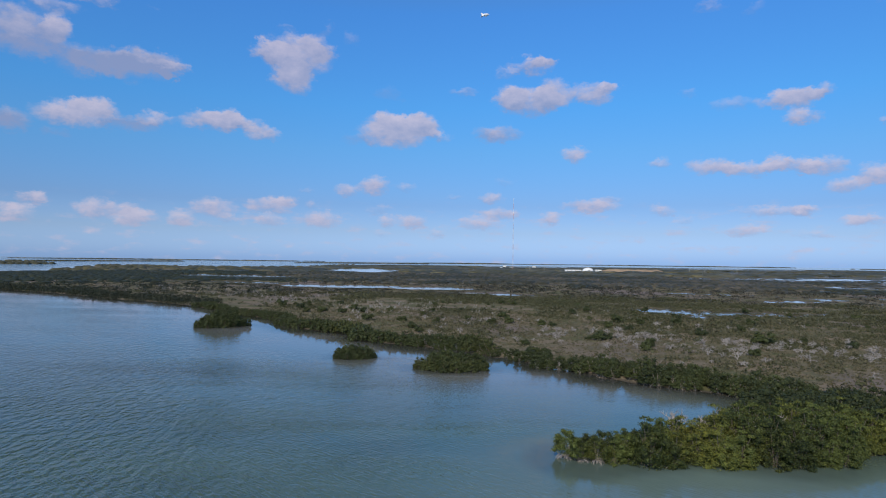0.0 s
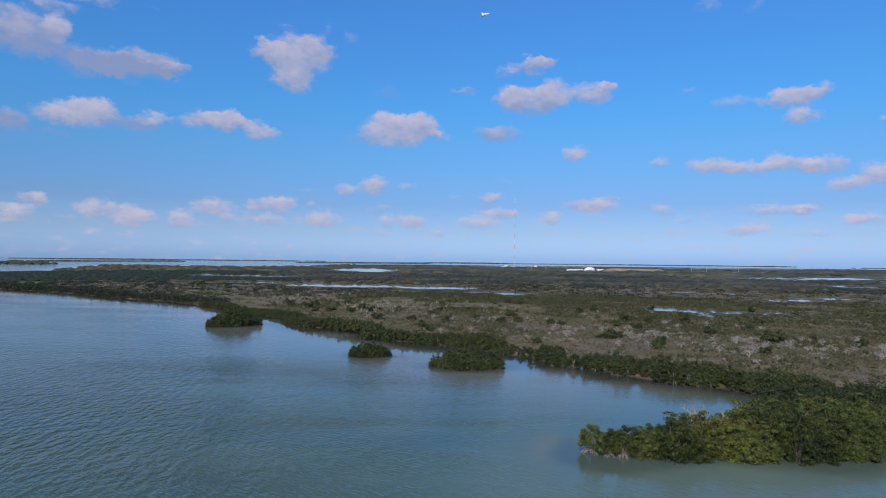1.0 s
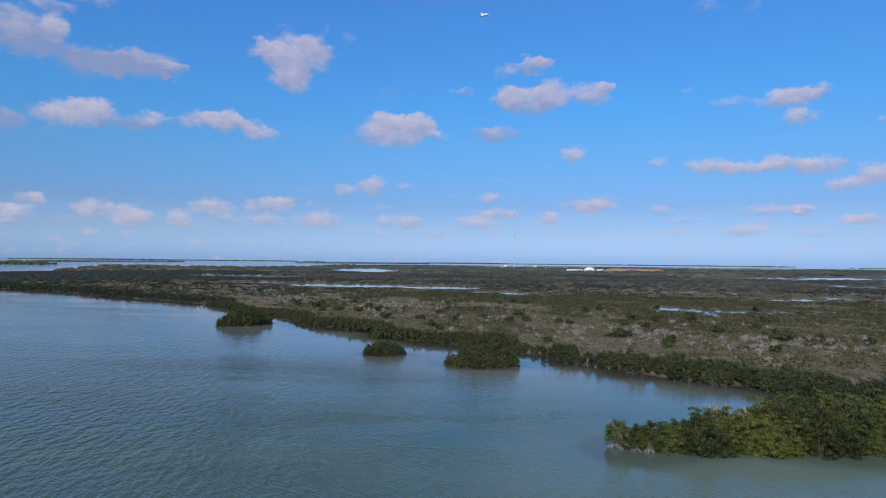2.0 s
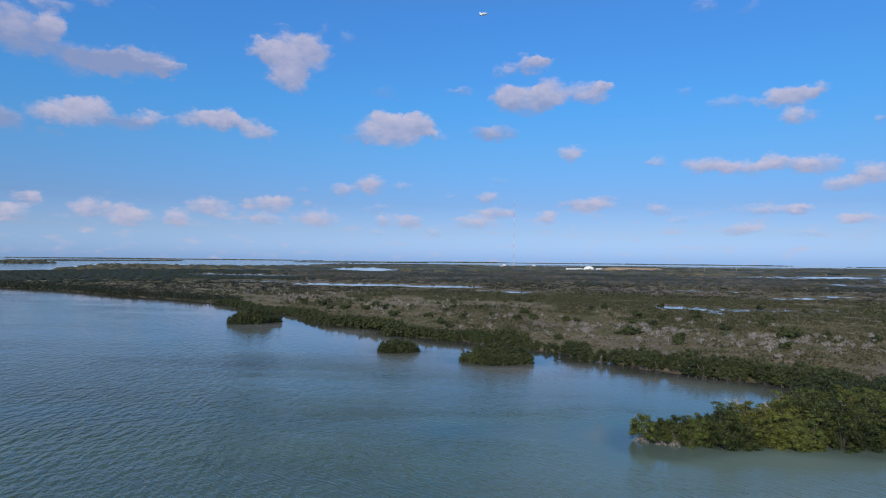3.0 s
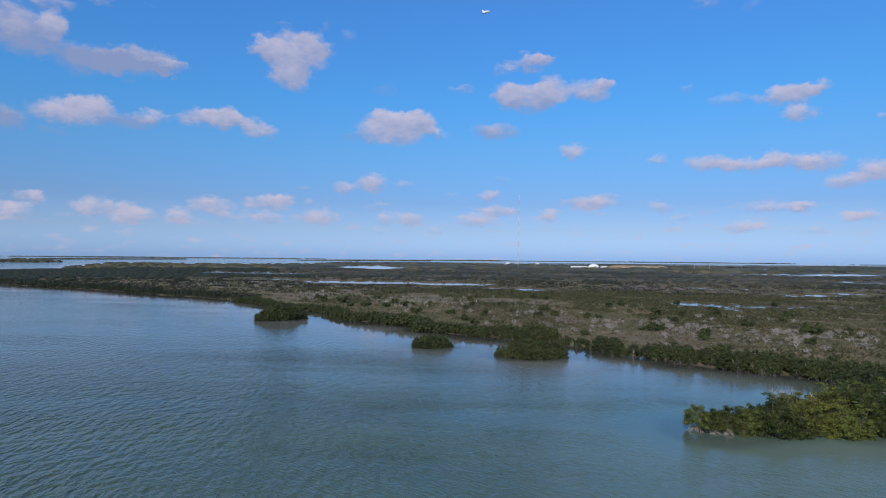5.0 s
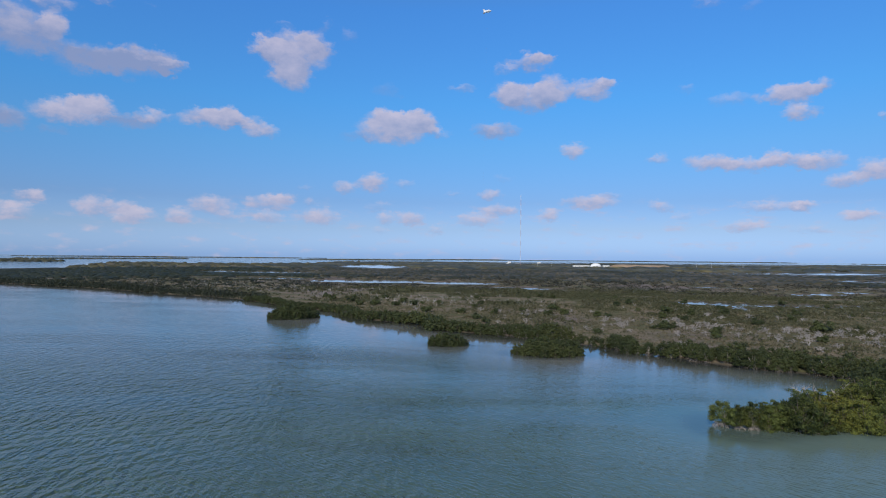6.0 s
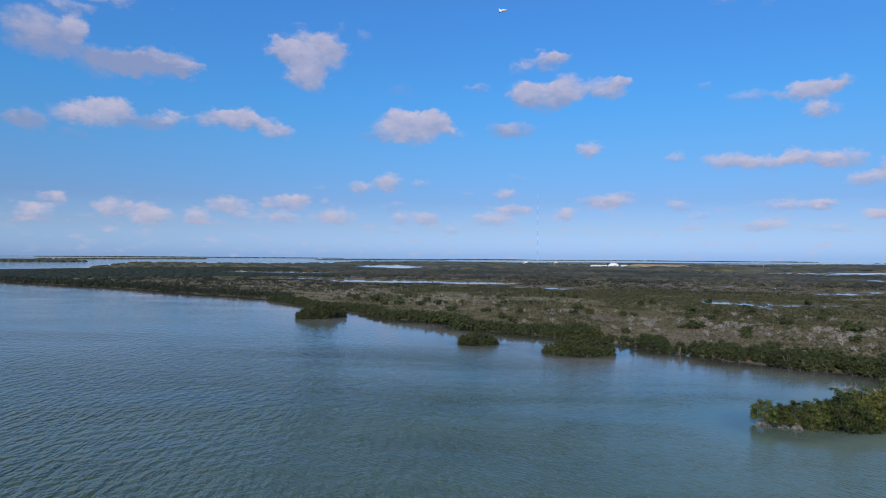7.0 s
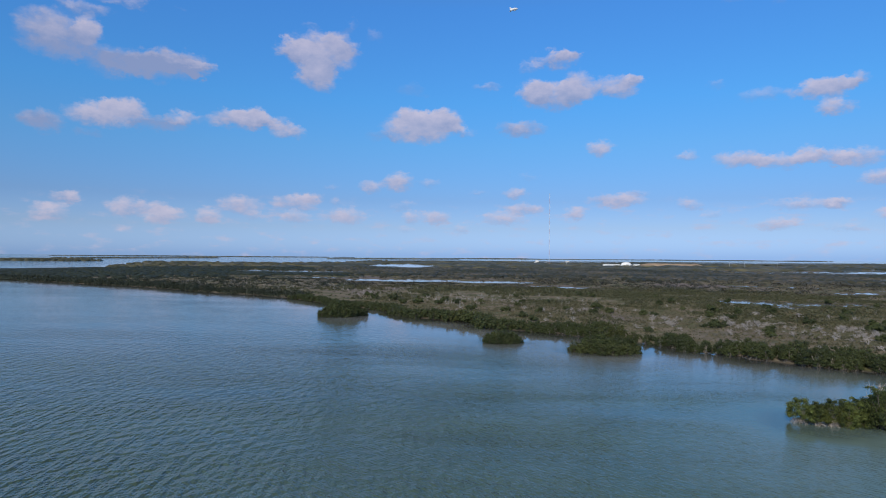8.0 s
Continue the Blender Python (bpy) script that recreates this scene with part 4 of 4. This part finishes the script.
# single dark bushes that stand out of the marsh
def round_bush(seed, size):
    r_ = np.random.default_rng(seed)
    bush = new("bush", None)
    paths = []
    for k in range(7):
        a_ = 2 * math.pi * (k + r_.random()) / 7
        paths.append([((0, 0, -0.1), 0.05 * size), ((0.25 * size * math.cos(a_), 0.25 * size * math.sin(a_), 0.3 * size), 0.035 * size), ((0.5 * size * math.cos(a_), 0.5 * size * math.sin(a_), 0.6 * size), 0.012 * size)])
    V, F = tubes(paths, 4)
    part("stem", mesh_of("stem", V, F, 4, [BARK]), bush)
    C, N = [], []
    for k in range(12):
        c0 = Vector(r_.normal(0, 0.33, 3)) * size
        c0.z = abs(c0.z) + 0.25 * size
        d = r_.normal(0, 1, (70, 3))
        d[:, 2] = np.abs(d[:, 2]) - 0.2
        d /= np.linalg.norm(d, axis=1, keepdims=True)
        C.append(np.array(c0) + d * size * r_.uniform(0.2, 0.42, (70, 1)))
        N.append(d)
    part("crown", pieces_mesh("crown", sprays(r_, np.concatenate(C), 0.35, np.concatenate(N), 0.24 * size, 0.2 * size), MANGROVE), bush)
    return bush


def bushes():
    g = np.random.default_rng(9)
    kinds = [round_bush(90 + k, 1.9) for k in range(4)]
    placed = [(42.6, 184, 1.3), (46, 186, 1.0), (89, 181, 1.5), (93, 183, 1.0), (-82, 288, 1.3), (-72, 280, 1.4), (-41, 265, 1.2), (-14, 257, 1.0),
              (-58, 262, 1.3), (20, 229, 1.2), (13, 225, 1.0), (31, 222, 1.1), (5, 238, 1.0), (62, 240, 1.4), (112, 176, 1.1), (76, 158, 0.9), (120, 150, 0.9)]
    x, y = fan(g, 4000, 130, 330)
    keep = (inland(x, y) > 16) & ~woody(x, y) & (wet(x, y) < 0) & (g.random(len(x)) < 0.045 * np.clip(inland(x, y) / 60, 0.3, 1))
    placed += [(float(a_), float(b_), float(g.uniform(0.6, 1.3))) for a_, b_ in zip(x[keep], y[keep])]
    for a_, b_, s in placed:
        ob = copy_thing(kinds[int(g.integers(4))], pose(a_, b_, float(level(np.array([a_]), np.array([b_]))[0]), 0, 0, g.uniform(0, 360)))
        ob.scale = (s, s, s * g.uniform(0.75, 1.0))
        tagged(ob, "rounded dark green bush standing in pale marsh grass", "bush", "bushes of the marsh")
    for k in kinds:
        for o_ in (*k.children_recursive, k):
            bpy.data.objects.remove(o_)


bushes()


# ---- the balloon station far inland ----
def box(bm, x0, y0, z0, x1, y1, z1):
    m = Matrix.Translation(((x0 + x1) / 2, (y0 + y1) / 2, (z0 + z1) / 2)) @ Matrix.Diagonal((x1 - x0, y1 - y0, z1 - z0, 1))
    return bmesh.ops.create_cube(bm, size=1.0, matrix=m)["verts"]


def box_part(name, dims, mat, parent, label="", bevel=0.05):
    bm = bmesh.new()
    box(bm, *dims)
    if bevel:
        bmesh.ops.bevel(bm, geom=bm.edges[:], offset=bevel, segments=1, affect='EDGES')
    return part(name, bm_mesh(name, bm, mat), parent, label)


def domed_shelter(x, y):
    """A white fabric dome on a low ring wall with a doorway."""
    thing = tagged(new("domed_shelter", None), "large white domed fabric shelter beside a sandy embankment", "building")
    bm = bmesh.new()
    bmesh.ops.create_uvsphere(bm, u_segments=32, v_segments=16, radius=1.0)
    bmesh.ops.delete(bm, geom=[v for v in bm.verts if v.co.z < -0.02], context='VERTS')
    bmesh.ops.scale(bm, vec=(12.5, 10.5, 8.2), verts=bm.verts)
    bmesh.ops.translate(bm, vec=(0, 0, 2.0), verts=bm.verts)
    for f in bm.faces:
        f.smooth = True
    part("dome", bm_mesh("dome", bm, WHITE), thing)
    bm = bmesh.new()
    bmesh.ops.create_cone(bm, cap_ends=True, segments=32, radius1=12.8, radius2=12.8, depth=3.0)
    bmesh.ops.scale(bm, vec=(1, 0.82, 1), verts=bm.verts)
    bmesh.ops.translate(bm, vec=(0, 0, 0.7), verts=bm.verts)
    part("ring_wall", bm_mesh("ring_wall", bm, CONCRETE), thing)
    box_part("door", (-3, -11.9, -0.4, 3, -11.0, 4.5), GREY, thing, "grey doorway")
    thing.location = (x, y, 0.2)


def low_building(x, y, w, d, h, roof=WHITE, label="long low white building with a flat roof", windows=4):
    thing = tagged(new("building", None), label, "building")
    box_part("wall", (-w / 2, -d / 2, -0.4, w / 2, d / 2, h), WHITE, thing)
    box_part("roof", (-w / 2 - 0.5, -d / 2 - 0.5, h, w / 2 + 0.5, d / 2 + 0.5, h + 0.5), roof, thing)
    for k in range(windows):
        u = -w / 2 + w * (k + 0.5) / windows
        box_part("window", (u - 0.8, -d / 2 - 0.08, h * 0.4, u + 0.8, -d / 2 + 0.1, h * 0.75), GREY, thing, bevel=0)
    thing.location = (x, y, 0.2)


def embankment():
    n, m_ = 60, 12
    u, v = np.meshgrid(np.linspace(-1, 1, n), np.linspace(-1, 1, m_))
    X, Y = u * 76, v * 22
    Z = 6.6 * np.clip((1 - v ** 2) * 1.6, 0, 1) * np.clip((1 - np.abs(u) ** 3) * 1.8, 0, 1) * (0.8 + 0.4 * smooth_noise(X, Y, 12)) - 0.3
    i, j = np.arange(m_ - 1)[:, None] * n, np.arange(n - 1)[None, :]
    F = np.stack([i + j, i + j + 1, i + j + 1 + n, i + j + n], -1)
    ob = new("embankment", mesh_of("embankment", np.stack([X, Y, Z], -1), F, 4, [SAND], smooth=True))
    ob.location = (404, 1445, 0.2)
    tagged(ob, "long bare reddish sandy embankment", "earth bank")


def radio_mast(x, y, high):
    """A slender three-legged lattice mast in red and white stretches."""
    thing = tagged(new("radio_mast", None), "tall slender red and white lattice radio mast", "mast")
    bays = 14
    for k in range(bays):
        z0, z1 = high * k / bays, high * (k + 1) / bays
        paths = []
        for s in range(3):
            a0, a1 = 2 * math.pi * s / 3, 2 * math.pi * (s + 1) / 3
            p = lambda an, z: (0.9 * math.cos(an), 0.9 * math.sin(an), z)
            paths.append([(p(a0, z0), 0.16), (p(a0, z1), 0.16)])
            for q in range(4):
                h0, h1 = z0 + (z1 - z0) * q / 4, z0 + (z1 - z0) * (q + 1) / 4
                paths.append([(p(a0, h0), 0.045), (p(a1, h1), 0.045)])
        V, F = tubes(paths, 4)
        part("mast_section", mesh_of("mast_section", V, F, 4, [PALE_STEEL if k % 2 else RED]), thing, "white steel lattice" if k % 2 else "red steel lattice")
    thing.location = (x, y, 0.0)


def aerostat(x, y, z):
    """A moored blimp: a teardrop hull with a windscreen under it and three tail fins."""
    thing = tagged(new("aerostat", None), "white tethered aerostat balloon with tail fins in the sky", "balloon")
    L = 58.0
    bm = bmesh.new()
    bmesh.ops.create_uvsphere(bm, u_segments=24, v_segments=18, radius=1.0)
    for v in bm.verts:
        k = v.co.z
        slim = 1.0 if k > 0 else 1.0 - 0.45 * k * k
        v.co = Vector((k * L / 2, v.co.x * 8.6 * slim, v.co.y * 8.6 * slim))
    for f in bm.faces:
        f.smooth = True
    part("hull", bm_mesh("hull", bm, WHITE), thing)
    bm = bmesh.new()
    bmesh.ops.create_uvsphere(bm, u_segments=16, v_segments=10, radius=1.0)
    bmesh.ops.scale(bm, vec=(8, 4.5, 4), verts=bm.verts)
    bmesh.ops.translate(bm, vec=(3, 0, -8), verts=bm.verts)
    part("windscreen", bm_mesh("windscreen", bm, WHITE), thing)
    for turn_ in (90, 215, 325):
        bm = bmesh.new()
        outline = [(-12, 4), (-20, 15.5), (-30, 15.5), (-27, 2)]
        lo = [bm.verts.new((px, pz * math.cos(radians(turn_)) - 0.7 * math.sin(radians(turn_)), pz * math.sin(radians(turn_)) + 0.7 * math.cos(radians(turn_)))) for px, pz in outline]
        hi = [bm.verts.new((px, pz * math.cos(radians(turn_)) + 0.7 * math.sin(radians(turn_)), pz * math.sin(radians(turn_)) - 0.7 * math.cos(radians(turn_)))) for px, pz in outline]
        bm.faces.new(lo)
        bm.faces.new(hi[::-1])
        for k in range(4):
            bm.faces.new((lo[k], hi[k], hi[(k + 1) % 4], lo[(k + 1) % 4]))
        bmesh.ops.recalc_face_normals(bm, faces=bm.faces)
        part("fin", bm_mesh("fin", bm, WHITE), thing)
    thing.matrix_world = pose(x, y, z, 0, -14, 18) @ Matrix.Scale(0.8, 4)
    inv = thing.matrix_world.inverted()
    V, F = tubes([[(inv @ Vector((x, y, z - 10)), 0.02), (inv @ Vector((x - 15, y - 40, z * 0.4)), 0.02), (inv @ Vector((x - 20, y - 60, 0)), 0.02)]], 4)
    part("tether", mesh_of("tether", V, F, 4, [GREY]), thing, "thin grey tether cable")


def pole(x, y, high):
    thing = tagged(new("utility_pole", None), "slim pale utility pole on the skyline", "pole", "utility poles of the far road")
    V, F = tubes([[((0, 0, -0.4), 0.3), ((0, 0, high), 0.22)]], 6)
    part("post", mesh_of("post", V, F, 4, [CONCRETE]), thing)
    box_part("crossarm", (-1.4, -0.12, high - 1.0, 1.4, 0.12, high - 0.7), GREY, thing, bevel=0)
    thing.location = (x, y, 0.2)


domed_shelter(290, 1385)
low_building(258, 1392, 36, 10, 4.5)
low_building(316, 1400, 14, 9, 5.0, label="small white service building")
embankment()
radio_mast(133, 1520, 178)
low_building(150, 1760, 12, 7, 4.5, label="white low building at the foot of the mast")
low_building(122, 1790, 8, 6, 4, label="small white building among mangroves")
low_building(262, 2150, 11, 8, 5, label="white house above distant mangroves")
low_building(170, 2300, 12, 8, 5, label="pale house above distant mangroves")
for px, py in ((560, 1500), (600, 1510), (205, 1480), (173, 1500), (700, 1560)):
    pole(px, py, 11)
aerostat(122, 3290, 1352)
